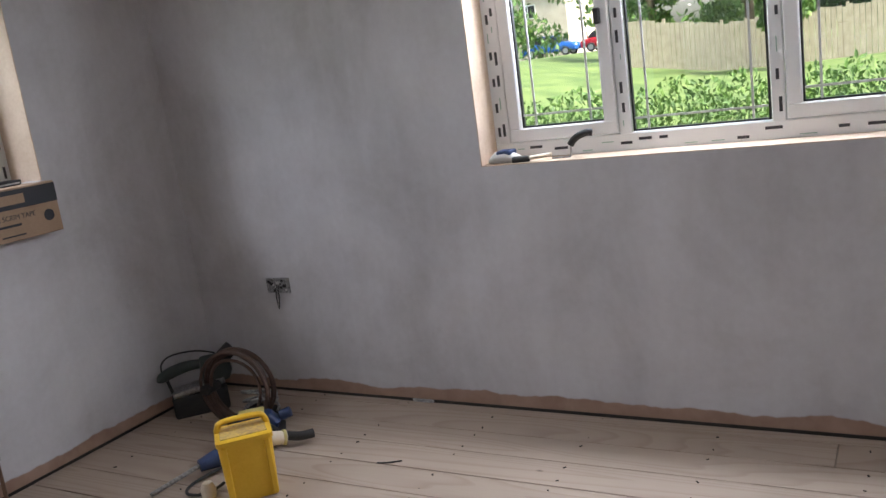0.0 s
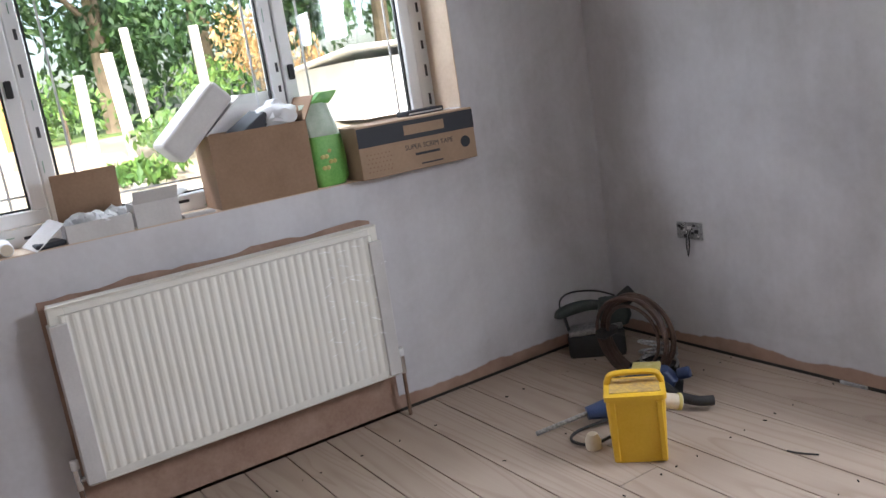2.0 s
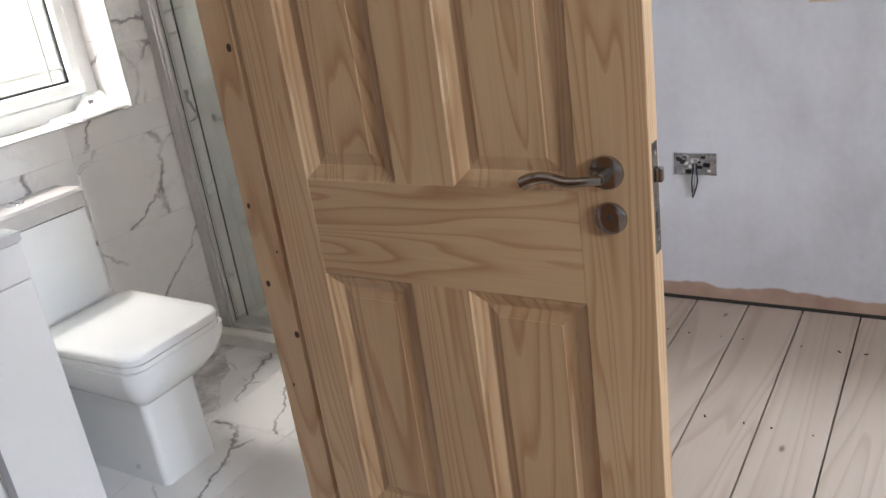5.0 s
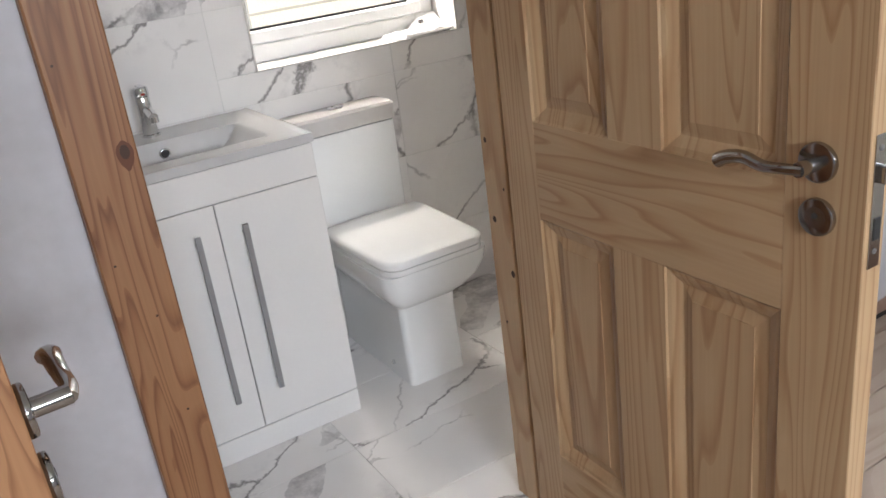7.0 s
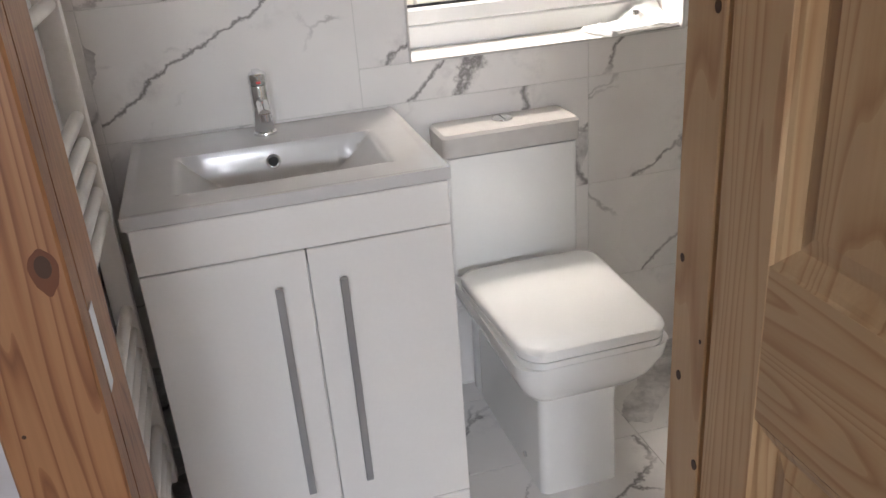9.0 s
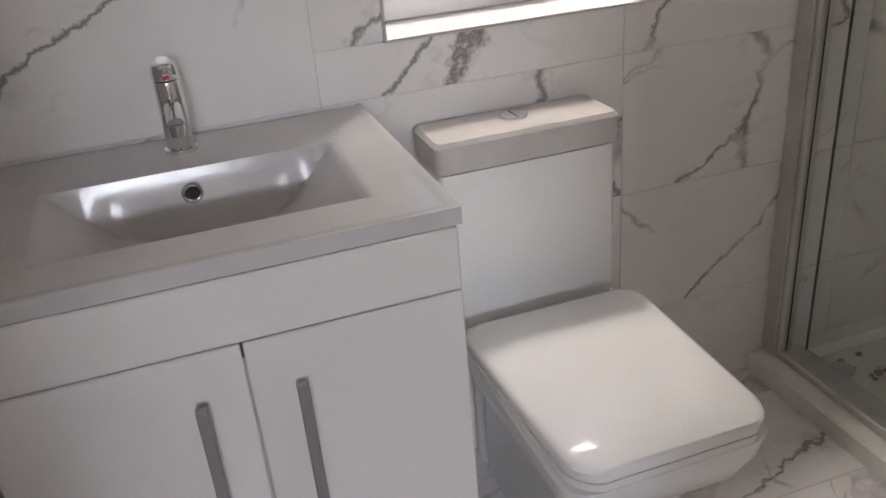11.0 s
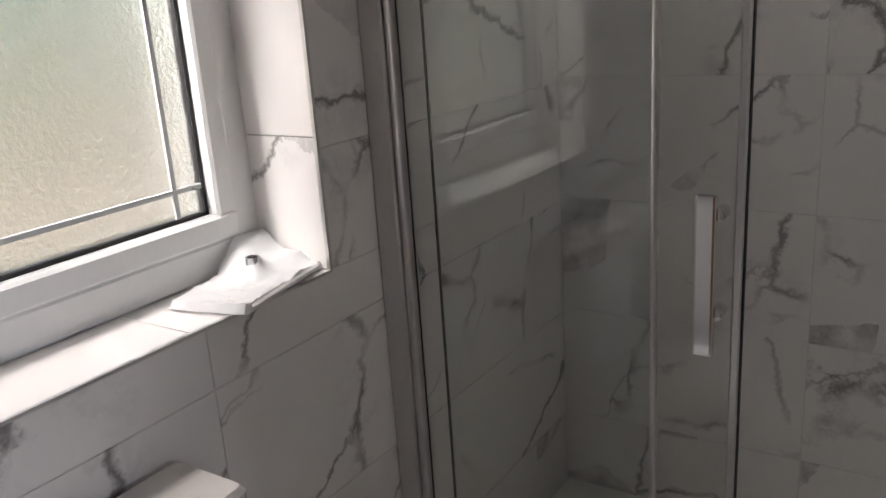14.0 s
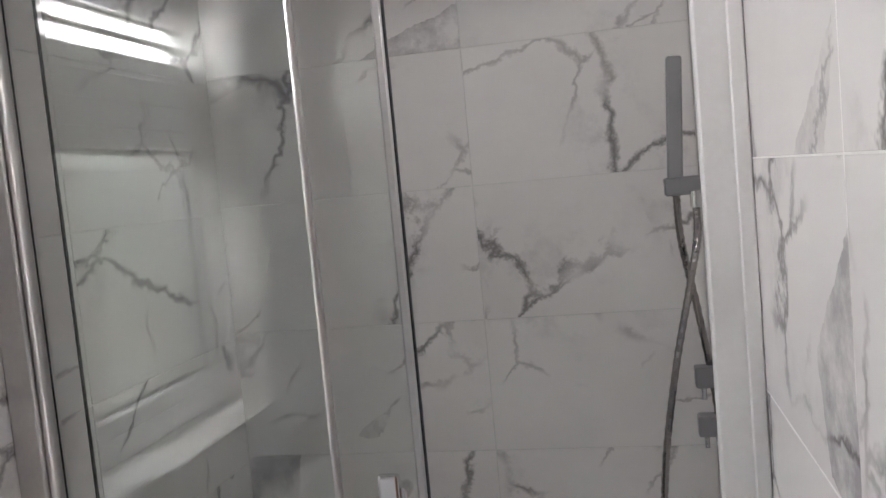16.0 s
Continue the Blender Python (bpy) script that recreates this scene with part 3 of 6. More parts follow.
for i in range(109):
    for j in range(49):
        bm.faces.new((gv[i][j], gv[i + 1][j], gv[i + 1][j + 1], gv[i][j + 1]))
film_ = part("wrapping", bm, M_FILM, rad, "clear crinkled plastic wrapping", True)
film_.visible_shadow = False
rr = random.Random(8)
bm = bmesh.new()
for i in range(46):
    y, z = rr.uniform(3.02, RY1 - 0.02), rr.uniform(0.30, 0.80)
    L = rr.uniform(0.01, 0.045)
    a = rr.uniform(-0.5, 0.5)
    tube([(0.1, y, z), (0.103, y + L / 2 * math.cos(a), z + L / 2 * math.sin(a)), (0.1, y + L * math.cos(a), z + L * math.sin(a))], 0.0012, 5, bm=bm)
wr = part("wrapping_wrinkle", bm, M_POLY, rad, "crinkles of clear wrapping")
wr["kind"] = "stuff"


# ---- socket boxes ----
def socket_box(loc, face, label):
    """A double metal back box with cut wires hanging out. face: 'x' or 'y' wall."""
    a, b, z = loc
    m = pose(0, a, z, 0, 0, 0) if face == "x" else pose(a, b, z, 0, 0, -90)
    s = thing("socket_box", (0.0, a, z) if face == "x" else (a, b, z), label, "socket box")
    base = BASE[s.name].copy()

    def p(name, bm, mt, lab="", sm=False):
        turned(bm, m)
        return part(name, bm, mt, s, lab, sm)
    bm = bmesh.new()
    for c in ((0.0, 0.006, -0.07, 0.07, -0.0375, -0.034), (0.0, 0.006, -0.07, 0.07, 0.034, 0.0375), (0.0, 0.006, -0.07, -0.066, -0.0375, 0.0375), (0.0, 0.006, 0.066, 0.07, -0.0375, 0.0375), (0.0, 0.003, -0.069, 0.069, -0.036, 0.036)):
        box(*c, bm=bm)
    bx = p("back_box", bm, M_STEEL, "galvanised steel box speckled with plaster")
    r = random.Random(3)
    for i in range(16):
        y, zz = r.uniform(-0.06, 0.06), r.uniform(-0.028, 0.028)
        d = r.uniform(0.005, 0.011)
        p("knockout", box(0.003, 0.0045, y - d, y + d, zz - d * 0.7, zz + d * 0.7, 0.001), M_BLACK if i % 3 else M_WPLASTIC)
    for k in range(3):
        y = 0.006 * k - 0.008
        p("wire", tube(smooth_path([(0.004, y, 0.0), (0.02, y + 0.004, -0.02), (0.022, y + 0.003 * k, -0.06), (0.016, y - 0.006 * k, -0.115)]), 0.0028, 7), M_STEEL if k == 1 else M_BLACK, "cut grey cable", True)
    return s


socket_box((1.213, 0, 0.507), "x", "metal socket box with bare wires in the painted wall")
socket_box((0.534, NORTH, 0.549), "y", "metal socket box with bare wires in the corner wall")


# ---- doors ----
def door_handle(parent, at, side):
    """Lever on a round rose with a keyhole rose below; side: +1 outwards along x or a turn matrix."""
    def p(name, bm, lab="", par=None, sm=True, mt=M_NICKEL):
        turned(bm, at)
        return part(name, bm, mt, par or parent, lab, sm)
    rose = p("handle_rose", cyl((0, 0, 0), (0.010, 0, 0), 0.027, 28, bev=0.003), "polished round rose")
    bm = cyl((0.008, 0, 0), (0.045, 0, 0), 0.010, 16)
    pts = smooth_path([(0.042, 0.006, 0), (0.047, -0.02, -0.001), (0.047, -0.05, -0.003), (0.046, -0.08, 0.003), (0.047, -0.105, 0.000), (0.047, -0.122, -0.008)], 6)
    tube(pts, 0.009, 12, bm=bm, radii=[0.0085 + 0.006 * (i / len(pts)) ** 2 - (0.008 if i == len(pts) - 1 else 0) for i in range(len(pts))], flat=0.8)
    p("lever", bm, "curved polished lever", rose)
    r2 = p("keyhole_rose", cyl((0, 0.002, -0.073), (0.010, 0.002, -0.073), 0.026, 28, bev=0.003), "polished round keyhole rose")
    kb = cyl((0.009, 0.002, -0.070), (0.0115, 0.002, -0.070), 0.0045, 12)
    p("keyhole", kb, "", r2, mt=M_BLACK)
    p("rose_boss", cyl((0.009, 0.002, -0.073), (0.0105, 0.002, -0.073), 0.015, 20), "", r2)


def panel_door(name, y0, y1, x0, x1, z0, z1, label, mv, mh):
    """A four-panel door lying along y, its thickness along x."""
    d = thing(name, ((x0 + x1) / 2, (y0 + y1) / 2, z0), label, "door", kind="structure")
    sw, sh_ = 0.118, 0.096
    ym0, ym1 = y0 + 0.392 * (y1 - y0), y0 + 0.552 * (y1 - y0)
    rails = [(z0, z0 + 0.20), (0.766, 0.961), (z1 - 0.115, z1)]
    part("stile", box(x0, x1, y0, y0 + sh_, z0, z1, 0.0015), mv, d)
    part("stile", box(x0, x1, y1 - sw, y1, z0, z1, 0.0015), mv, d)
    for u0, u1 in rails:
        part("rail", box(x0 + 0.0004, x1 - 0.0004, y0 + sh_ - 0.001, y1 - sw + 0.001, u0, u1, 0.001), mh, d)
    for (p0, p1), (q0, q1) in zip(rails, rails[1:]):
        part("muntin", box(x0 + 0.0006, x1 - 0.0006, ym0, ym1, p1 - 0.001, q0 + 0.001, 0.001), mv, d)
        for a0, a1 in ((y0 + sh_, ym0), (ym1, y1 - sw)):
            bm = bmesh.new()
            b0, b1 = p1, q0
            for xs, xo in ((x1, -1), (x0, 1)):
                # moulding slope, then flat margin, then raised field
                r0 = [(xs, a0, b0), (xs, a1, b0), (xs, a1, b1), (xs, a0, b1)]
                lev = [(0, 0.0), (0.003, 0.003), (0.010, 0.005), (0.024, 0.0125), (0.027, 0.0145), (0.031, 0.0145), (0.050, 0.0100), (0.0505, 0.0085)]
                prev = None
                for off, dep in lev:
                    ring = [bm.verts.new((xs + xo * (dep + 0.0005), a + (off if i in (0, 3) else -off), b + (off if i in (0, 1) else -off))) for i, (x_, a, b) in enumerate(r0)]
                    if prev:
                        for i in range(4):
                            bm.faces.new((prev[i], prev[(i + 1) % 4], ring[(i + 1) % 4], ring[i]))
                    prev = ring
                bm.faces.new(prev)
            bmesh.ops.recalc_face_normals(bm, faces=bm.faces)
            part("panel", bm, mv, d, "raised and fielded panel")
    return d


LY0, LY1, LX0, LX1 = 0.822, 1.582, 1.540, 1.579
door1 = panel_door("door_1", LY0, LY1, LX0, LX1, 0.012, 1.985, "open four-panel pine door with polished lever handle", M_PINE_V, M_PINE_H)
door_handle(door1, pose(LX1, 1.516, 0.995), 1)
door_handle(door1, pose(LX0, 1.516, 0.995) @ Matrix.Diagonal((-1, 1, 1, 1)), 1)
lp = part("latch_plate", box(LX0 + 0.008, LX1 - 0.008, LY1 - 0.001, LY1 + 0.0015, 0.862, 1.037, 0.0005), M_NICKEL, door1, "metal latch plate on the edge")
part("latch_bolt", box(LX0 + 0.012, LX1 - 0.016, LY1, LY1 + 0.012, 0.975, 0.998, 0.002), M_NICKEL, lp)
part("dead_bolt", box(LX0 + 0.012, LX1 - 0.014, LY1, LY1 + 0.003, 0.90, 0.93, 0.001), M_BLACK, lp)
for z in (0.885, 1.02):
    part("screw", cyl((1.56, LY1, z), (1.56, LY1 + 0.0025, z), 0.004, 10), M_STEEL, lp)

fr = thing("door_frame", (1.92, 0.75, 0.0), "old pine door frame with a rebated stop", "door frame", kind="structure")
part("jamb", box(1.501, 1.575, 0.728, 0.806, 0.0, 2.04, 0.002), M_PINE_V, fr, "pale pine hinge jamb with knots")
part("jamb", box(2.264, 2.333, 0.690, 0.797, 0.0, 2.04, 0.003), M_OLDPINE, fr, "old pine strike jamb")
M_KNOT = mat("dark_knot", (0.05, 0.02, 0.008), 0.6)
for y, z, q in ((0.789, 1.213, 0.006), (0.745, 0.897, 0.0045), (0.750, 0.724, 0.0055), (0.799, 0.61, 0.006), (0.77, 1.42, 0.004), (0.757, 0.48, 0.003), (0.795, 0.80, 0.0025)):
    part("knot", turned(cyl((1.5745, 0, 0), (1.5757, 0, 0), q, 14), Matrix.Translation((0, y, z)) @ Matrix.Diagonal((1, 1, 1.35, 1))), M_KNOT, fr, "small dark knot")
part("architrave", box(2.2625, 2.362, 0.8035, 0.845, 0.0, 2.04, 0.003), M_OLDPINE, fr, "old pine facing with a large dark knot")
part("packing_strip", box(2.2655, 2.333, 0.797, 0.8035, 0.0, 2.04), M_CARD, fr, "raw edge between jamb and facing")
part("head", box(1.501, 2.362, 0.728, 0.845, 2.04, 2.058, 0.002), M_OLDPINE, fr)
sp = part("strike_plate", box(2.2615, 2.2655, 0.780, 0.806, 0.905, 1.0, 0.0005), M_CHROME, fr, "chrome strike plate")
kn = turned(cyl((0, 0.8445, 0), (0, 0.8458, 0), 0.009, 20), Matrix.Translation((2.281, 0, 1.069)) @ Matrix.Diagonal((0.8, 1, 1.25, 1)))
M_KNOTRIM = mat("knot_halo", (0.12, 0.036, 0.012), 0.55)
part("knot", kn, M_KNOT, fr, "dark oval knot")
bm = bmesh.new()
halo = [(2.281 + 0.013 * math.cos(a) * (1.0 if abs(math.sin(a)) < 0.8 else 0.75), 1.069 + (0.018 if math.sin(a) > 0 else 0.030) * math.sin(a) * abs(math.sin(a)) ** 0.4) for a in np.linspace(0, 2 * math.pi, 24, endpoint=False)]
f = bm.faces.new([bm.verts.new((x, 0.8454, z)) for x, z in halo])
ext = bmesh.ops.extrude_face_region(bm, geom=[f])
bmesh.ops.translate(bm, verts=[q for q in ext["geom"] if isinstance(q, bmesh.types.BMVert)], vec=(0, -0.002, 0))
bmesh.ops.recalc_face_normals(bm, faces=bm.faces)
part("knot_halo", bm, M_KNOTRIM, fr, "reddish grain round the knot")
for x, z in ((2.30, 0.80), (2.345, 1.21), (2.293, 0.62), (2.34, 0.9)):
    part("nail_hole", cyl((x, 0.8447, z), (x, 0.8455, z), 0.0022, 8), M_KNOT, fr)

# the second door, standing open beside the first
d2f = thing("door_frame", (2.90, 0.76, 0.0), "brown stained frame of the second door", "door frame", kind="structure")
part("jamb", box(2.541, 2.570, 0.72, 0.812, 0.0, 2.04, 0.002), M_OLDPINE, d2f)
part("jamb", box(3.23, 3.259, 0.72, 0.812, 0.0, 2.04, 0.002), M_OLDPINE, d2f)
part("head", box(2.541, 3.259, 0.72, 0.812, 2.04, 2.058, 0.002), M_OLDPINE, d2f)
door2 = panel_door("door_2", 0.818, 1.425, 2.535, 2.574, 0.012, 1.985, "open dark pine panel door with polished lever handle", M_OLDPINE, M_OLDPINE)
door_handle(door2, pose(2.535, 1.375, 0.975) @ Matrix.Diagonal((-1, 1, 1, 1)), 1)
door_handle(door2, pose(2.574, 1.375, 0.975), 1)
door2.location.x -= 0.006
door2.rotation_euler = (0, 0, radians(3.5))

# ---- bathroom: vanity unit ----
VX0, VX1, VF = 1.708, 2.300, 0.106
van = thing("vanity_unit", (2.0, -0.14, 0.0), "white gloss vanity unit with two doors and grey bar handles", "vanity unit")
part("carcass", box(VX0 + 0.017, VX1 - 0.017, BATH_S + 0.012, VF, 0.0, 0.700, 0.0015), M_GLOSSW, van)
for a0 in (VX0, VX1 - 0.016):
    part("side_panel", box(a0, a0 + 0.016, BATH_S + 0.012, VF, 0.0, 0.822, 0.0015), M_GLOSSW, van, "white gloss side panel")
part("fascia", box(VX0, VX1, VF + 0.001, VF + 0.018, 0.733, 0.822, 0.002), M_GLOSSW, van, "fixed gloss fascia under the basin")
part("plinth", box(VX0, VX1, VF + 0.001, VF + 0.018, 0.0, 0.072, 0.002), M_GLOSSW, van)
xm = 1.996
for a0, a1, hx in ((VX0, xm - 0.0015, 1.934), (xm + 0.0015, VX1, 2.058)):
    dr = part("cabinet_door", box(a0, a1, VF + 0.001, VF + 0.018, 0.0745, 0.7305, 0.002), M_GLOSSW, van)
    bm = box(hx - 0.0075, hx + 0.0075, VF + 0.036, VF + 0.045, 0.185, 0.668, 0.001)
    for z in (0.21, 0.643):
        cyl((hx, VF + 0.017, z), (hx, VF + 0.037, z), 0.005, 10, bm=bm)
    part("handle", bm, M_GREYHANDLE, dr, "long satin grey bar handle")

# basin with a sunken bowl
BX0, BX1, BY0, BY1, BZ = 1.700, 2.310, BATH_S + 0.010, 0.120, 0.845
bm = bmesh.new()
NX, NY = 84, 72


def basin_height(x, y):
    u = min(x - 1.792, 2.212 - x)
    v0, v1 = y + 0.217, 0.026 - y
    if u <= 0 or v0 <= 0 or v1 <= 0:
        return 0.0
    a = 1.0 - (1.0 - min(1.0, u / 0.21)) ** 2
    b = min(1.0, v0 / 0.02, v1 / 0.016)
    return -0.118 * min(a, b)


grid = [[None] * (NY + 1) for _ in range(NX + 1)]
for i in range(NX + 1):
    for j in range(NY + 1):
        x, y = BX0 + (BX1 - BX0) * i / NX, BY0 + (BY1 - BY0) * j / NY
        e = min(i, NX - i, NY - j)
        grid[i][j] = bm.verts.new((x, y, BZ + basin_height(x, y) + (0.002 if e == 0 else 0.003 if e == 1 else 0)))
for i in range(NX):
    for j in range(NY):
        bm.faces.new((grid[i][j], grid[i + 1][j], grid[i + 1][j + 1], grid[i][j + 1]))
rim = [grid[i][0] for i in range(NX + 1)] + [grid[NX][j] for j in range(1, NY + 1)] + [grid[i][NY] for i in range(NX - 1, -1, -1)] + [grid[0][j] for j in range(NY - 1, 0, -1)]
low = [bm.verts.new((v.co.x, v.co.y, 0.823)) for v in rim]
for k in range(len(rim)):
    bm.faces.new((rim[k], low[k], low[(k + 1) % len(rim)], rim[(k + 1) % len(rim)]))
bmesh.ops.recalc_face_normals(bm, faces=bm.faces)
bas = thing("basin", (2.0, -0.13, 0.823), "white ceramic inset basin with a square bowl, toned mid grey", "basin")
part("bowl", bm, M_GREYC, bas, "glazed bowl in softly mottled mid grey", True)
of = bmesh.new()
tube([(2.012 + 0.0135 * math.cos(a), -0.2015, 0.812 + 0.0135 * math.sin(a)) for a in np.linspace(0, 2 * math.pi, 25)], 0.003, 8, bm=of)
part("overflow_ring", of, M_CHROME, bas, "chrome overflow ring", True)
part("overflow_hole", cyl((2.012, -0.214, 0.812), (2.012, -0.2020, 0.812), 0.0125, 16), M_BLACK, bas)
part("waste_plug", cyl((2.005, -0.09, 0.728), (2.005, -0.09, 0.734), 0.03, 24, bev=0.002), M_CHROME, bas, "chrome waste", True)
rd = random.Random(41)
bm = bmesh.new()
for i in range(26):
    x, y, q = 2.03 + rd.uniform(-0.13, 0.13), -0.02 + rd.gauss(0, 0.006), rd.uniform(0.004, 0.011)
    bmesh.ops.create_icosphere(bm, subdivisions=1, radius=q, matrix=Matrix.Translation((x, y, BZ + basin_height(x, y) + 0.001)) @ Matrix.Diagonal((1.5, 0.8, 0.16, 1)))
gr = part("grit", bm, M_BARE, bas, "brown plaster grit along the foot of the bowl")
gr["kind"] = "stuff"
tap = thing("basin_tap", (2.013, -0.315, BZ), "chrome single-lever basin mixer tap", "tap")
bm = cyl((2.013, -0.315, BZ), (2.013, -0.315, BZ + 0.006), 0.026, 24)
cyl((2.013, -0.315, BZ + 0.005), (2.013, -0.312, BZ + 0.115), 0.022, 24, 0.020, bm=bm, bev=0.002)
part("tap_body", bm, M_CHROME, tap, "", True)
bm = tube(smooth_path([(2.013, -0.312, BZ + 0.075), (2.013, -0.27, BZ + 0.078), (2.013, -0.225, BZ + 0.066)], 5), 0.013, 14)
cyl((2.013, -0.222, BZ + 0.068), (2.013, -0.22, BZ + 0.052), 0.012, 14, bm=bm)
part("spout", bm, M_CHROME, tap, "", True)
bm = cyl((2.013, -0.311, BZ + 0.117), (2.013, -0.309, BZ + 0.142), 0.0215, 24, 0.0195, bev=0.003)
box(2.004, 2.022, -0.335, -0.275, BZ + 0.138, BZ + 0.146, 0.002, bm=bm)
lv = part("lever", bm, M_CHROME, tap, "", True)
part("marker", box(2.008, 2.018, -0.2915, -0.2890, BZ + 0.120, BZ + 0.125), mat("red_mark", (0.5, 0.02, 0.02), 0.4), lv, "red hot mark")

# ---- toilet ----
TC = 1.434
wc = thing("toilet", (TC, -0.1, 0.0), "white close-coupled square toilet with closed lid", "toilet")
sec = []
for z, hw, yf, r in ((0.0, 0.098, 0.128, 0.02), (0.06, 0.097, 0.126, 0.02), (0.22, 0.096, 0.122, 0.022), (0.262, 0.098, 0.126, 0.025), (0.272, 0.104, 0.138, 0.03), (0.295, 0.128, 0.170, 0.04), (0.335, 0.155, 0.203, 0.045), (0.38, 0.172, 0.222, 0.045), (0.415, 0.176, 0.228, 0.045)):
    sec.append(rrect(TC - hw, TC + hw, BATH_S + 0.06, yf, z, r))
part("pan", loft(sec), M_CERAMIC, wc, "", True)


def lid_ring(z, g, yf, bow):
    pts = []
    for x, y, _ in rrect(TC - 0.180 + g, TC + 0.180 - g, -0.207 + g, yf - g, z, 0.042):
        t = max(0.0, (y + 0.22) / 0.45)
        pts.append((TC + (x - TC) * (1 - 0.10 * t ** 3), y + bow * (1 - ((x - TC) / 0.18) ** 2) * (1 if y > 0 else 0), z))
    return pts


part("seat", loft([lid_ring(0.417, 0.002, 0.222, 0.022), lid_ring(0.434, 0.0, 0.224, 0.022)]), M_CERAMIC, wc, "", True)
part("lid", loft([lid_ring(0.4365, 0.001, 0.224, 0.022), lid_ring(0.452, 0.0, 0.225, 0.022), lid_ring(0.4585, 0.004, 0.225, 0.022), lid_ring(0.4625, 0.014, 0.224, 0.02), lid_ring(0.466, 0.05, 0.222, 0.014)]), M_CERAMIC, wc, "glossy closed lid", True)
CX0, CX1, CF = 1.263, 1.606, -0.260
part("cistern", loft([rrect(CX0 + 0.004, CX1 - 0.004, BATH_S + 0.012, CF - 0.004, 0.412, 0.012), rrect(CX0, CX1, BATH_S + 0.012, CF, 0.44, 0.012), rrect(CX0, CX1, BATH_S + 0.012, CF, 0.730, 0.012)]), M_CERAMIC, wc, "", True)
clid = part("cistern_lid", loft([rrect(CX0 - 0.005, CX1 + 0.005, BATH_S + 0.010, CF + 0.006, 0.735, 0.014), rrect(CX0 - 0.006, CX1 + 0.006, BATH_S + 0.010, CF + 0.007, 0.783, 0.014), rrect(CX0, CX1, BATH_S + 0.016, CF + 0.001, 0.791, 0.012)]), M_LIDDUST, wc, "lid dulled by brown dust", True)
bt = cyl((TC, -0.33, 0.790), (TC, -0.33, 0.7965), 0.026, 28, bev=0.002)
part("flush_button", bt, M_CHROME, clid, "chrome dual flush button", True)
part("button_split", box(TC - 0.001, TC + 0.001, -0.354, -0.306, 0.7963, 0.7969), M_BLACK, clid)
for sx in (-1, 1):
    part("fixing_cap", cyl((TC + sx * 0.096, 0.02, 0.045), (TC + sx * 0.102, 0.02, 0.045), 0.008, 12), M_CHROME, wc, "chrome fixing cap")
part("waste_pipe", cyl((TC + 0.07, BATH_S + 0.03, 0.0), (TC + 0.07, BATH_S + 0.03, 0.3), 0.03, 16), M_WPLASTIC, wc, "", True)

# ---- towel radiator ----
tw = thing("towel_radiator", (BATH_E - 0.06, 0.28, 0.3), "white ladder towel radiator on the tiled wall", "towel radiator")
for y in (0.08, 0.50):
    part("upright", box(BATH_E - 0.088, BATH_E - 0.046, y - 0.015, y + 0.015, 0.25, 1.48, 0.007, 2), M_WPLASTIC, tw, "flat white upright", True)
    for z in (0.4, 1.40):
        part("bracket", cyl((BATH_E - 0.065, y, z), (BATH_E - 0.001, y, z), 0.010, 10), M_WPLASTIC, tw, "", True)
for z in (0.30, 0.345, 0.39, 0.48, 0.525, 0.57, 0.615, 0.66, 0.85, 0.895, 0.94, 0.985, 1.03, 1.215, 1.26, 1.305, 1.35, 1.395):
    part("rung", cyl((BATH_E - 0.072, 0.08, z), (BATH_E - 0.072, 0.50, z), 0.0115, 12), M_WPLASTIC, tw, "", True)
for y in (0.10, 0.48):
    part("valve", cyl((BATH_E - 0.065, y, 0.0), (BATH_E - 0.065, y, 0.31), 0.009, 10), M_CHROME, tw, "chrome valve tail", True)

# ---- shower ----
TX = 0.805
tray = thing("shower_tray", (0.40, 0.14, 0.0), "cream low-profile shower tray with raised rim", "shower tray")
TZ = 0.052
bm = loft([rrect(0.001, TX, BATH_S + 0.001, SOUTH_BATH - 0.001, 0.0, 0.008), rrect(0.001, TX, BATH_S + 0.001, SOUTH_BATH - 0.001, TZ - 0.006, 0.008), rrect(0.006, TX - 0.006, BATH_S + 0.006, SOUTH_BATH - 0.006, TZ, 0.008),
           rrect(0.055, TX - 0.075, BATH_S + 0.055, SOUTH_BATH - 0.055, TZ, 0.03), rrect(0.068, TX - 0.088, BATH_S + 0.068, SOUTH_BATH - 0.068, TZ - 0.022, 0.035)])
part("tray_body", bm, M_TRAY, tray, "", True)
wst = part("shower_waste", cyl((0.640, -0.262, TZ - 0.022), (0.640, -0.262, TZ - 0.012), 0.030, 28, bev=0.003), M_CHROME, tray, "chrome domed waste", True)
rs = random.Random(12)
for i in range(54):
    a, d = rs.uniform(0, 6.28), rs.gauss(0, 0.06)
    x, y, s = 0.555 + 0.7 * d * math.cos(a), -0.15 + 1.3 * d * math.sin(a), rs.uniform(0.004, 0.012)
    bm = bmesh.new()
    bmesh.ops.create_icosphere(bm, subdivisions=1, radius=s, matrix=Matrix.Translation((x, y, TZ - 0.022 + s * 0.2)) @ Matrix.Diagonal((1, rs.uniform(0.6, 1.3), 0.4, 1)))
    solo("plaster_crumb", bm, M_BARE, "brown crumb of plaster lying in the shower tray", "debris", "rubble in the tray")

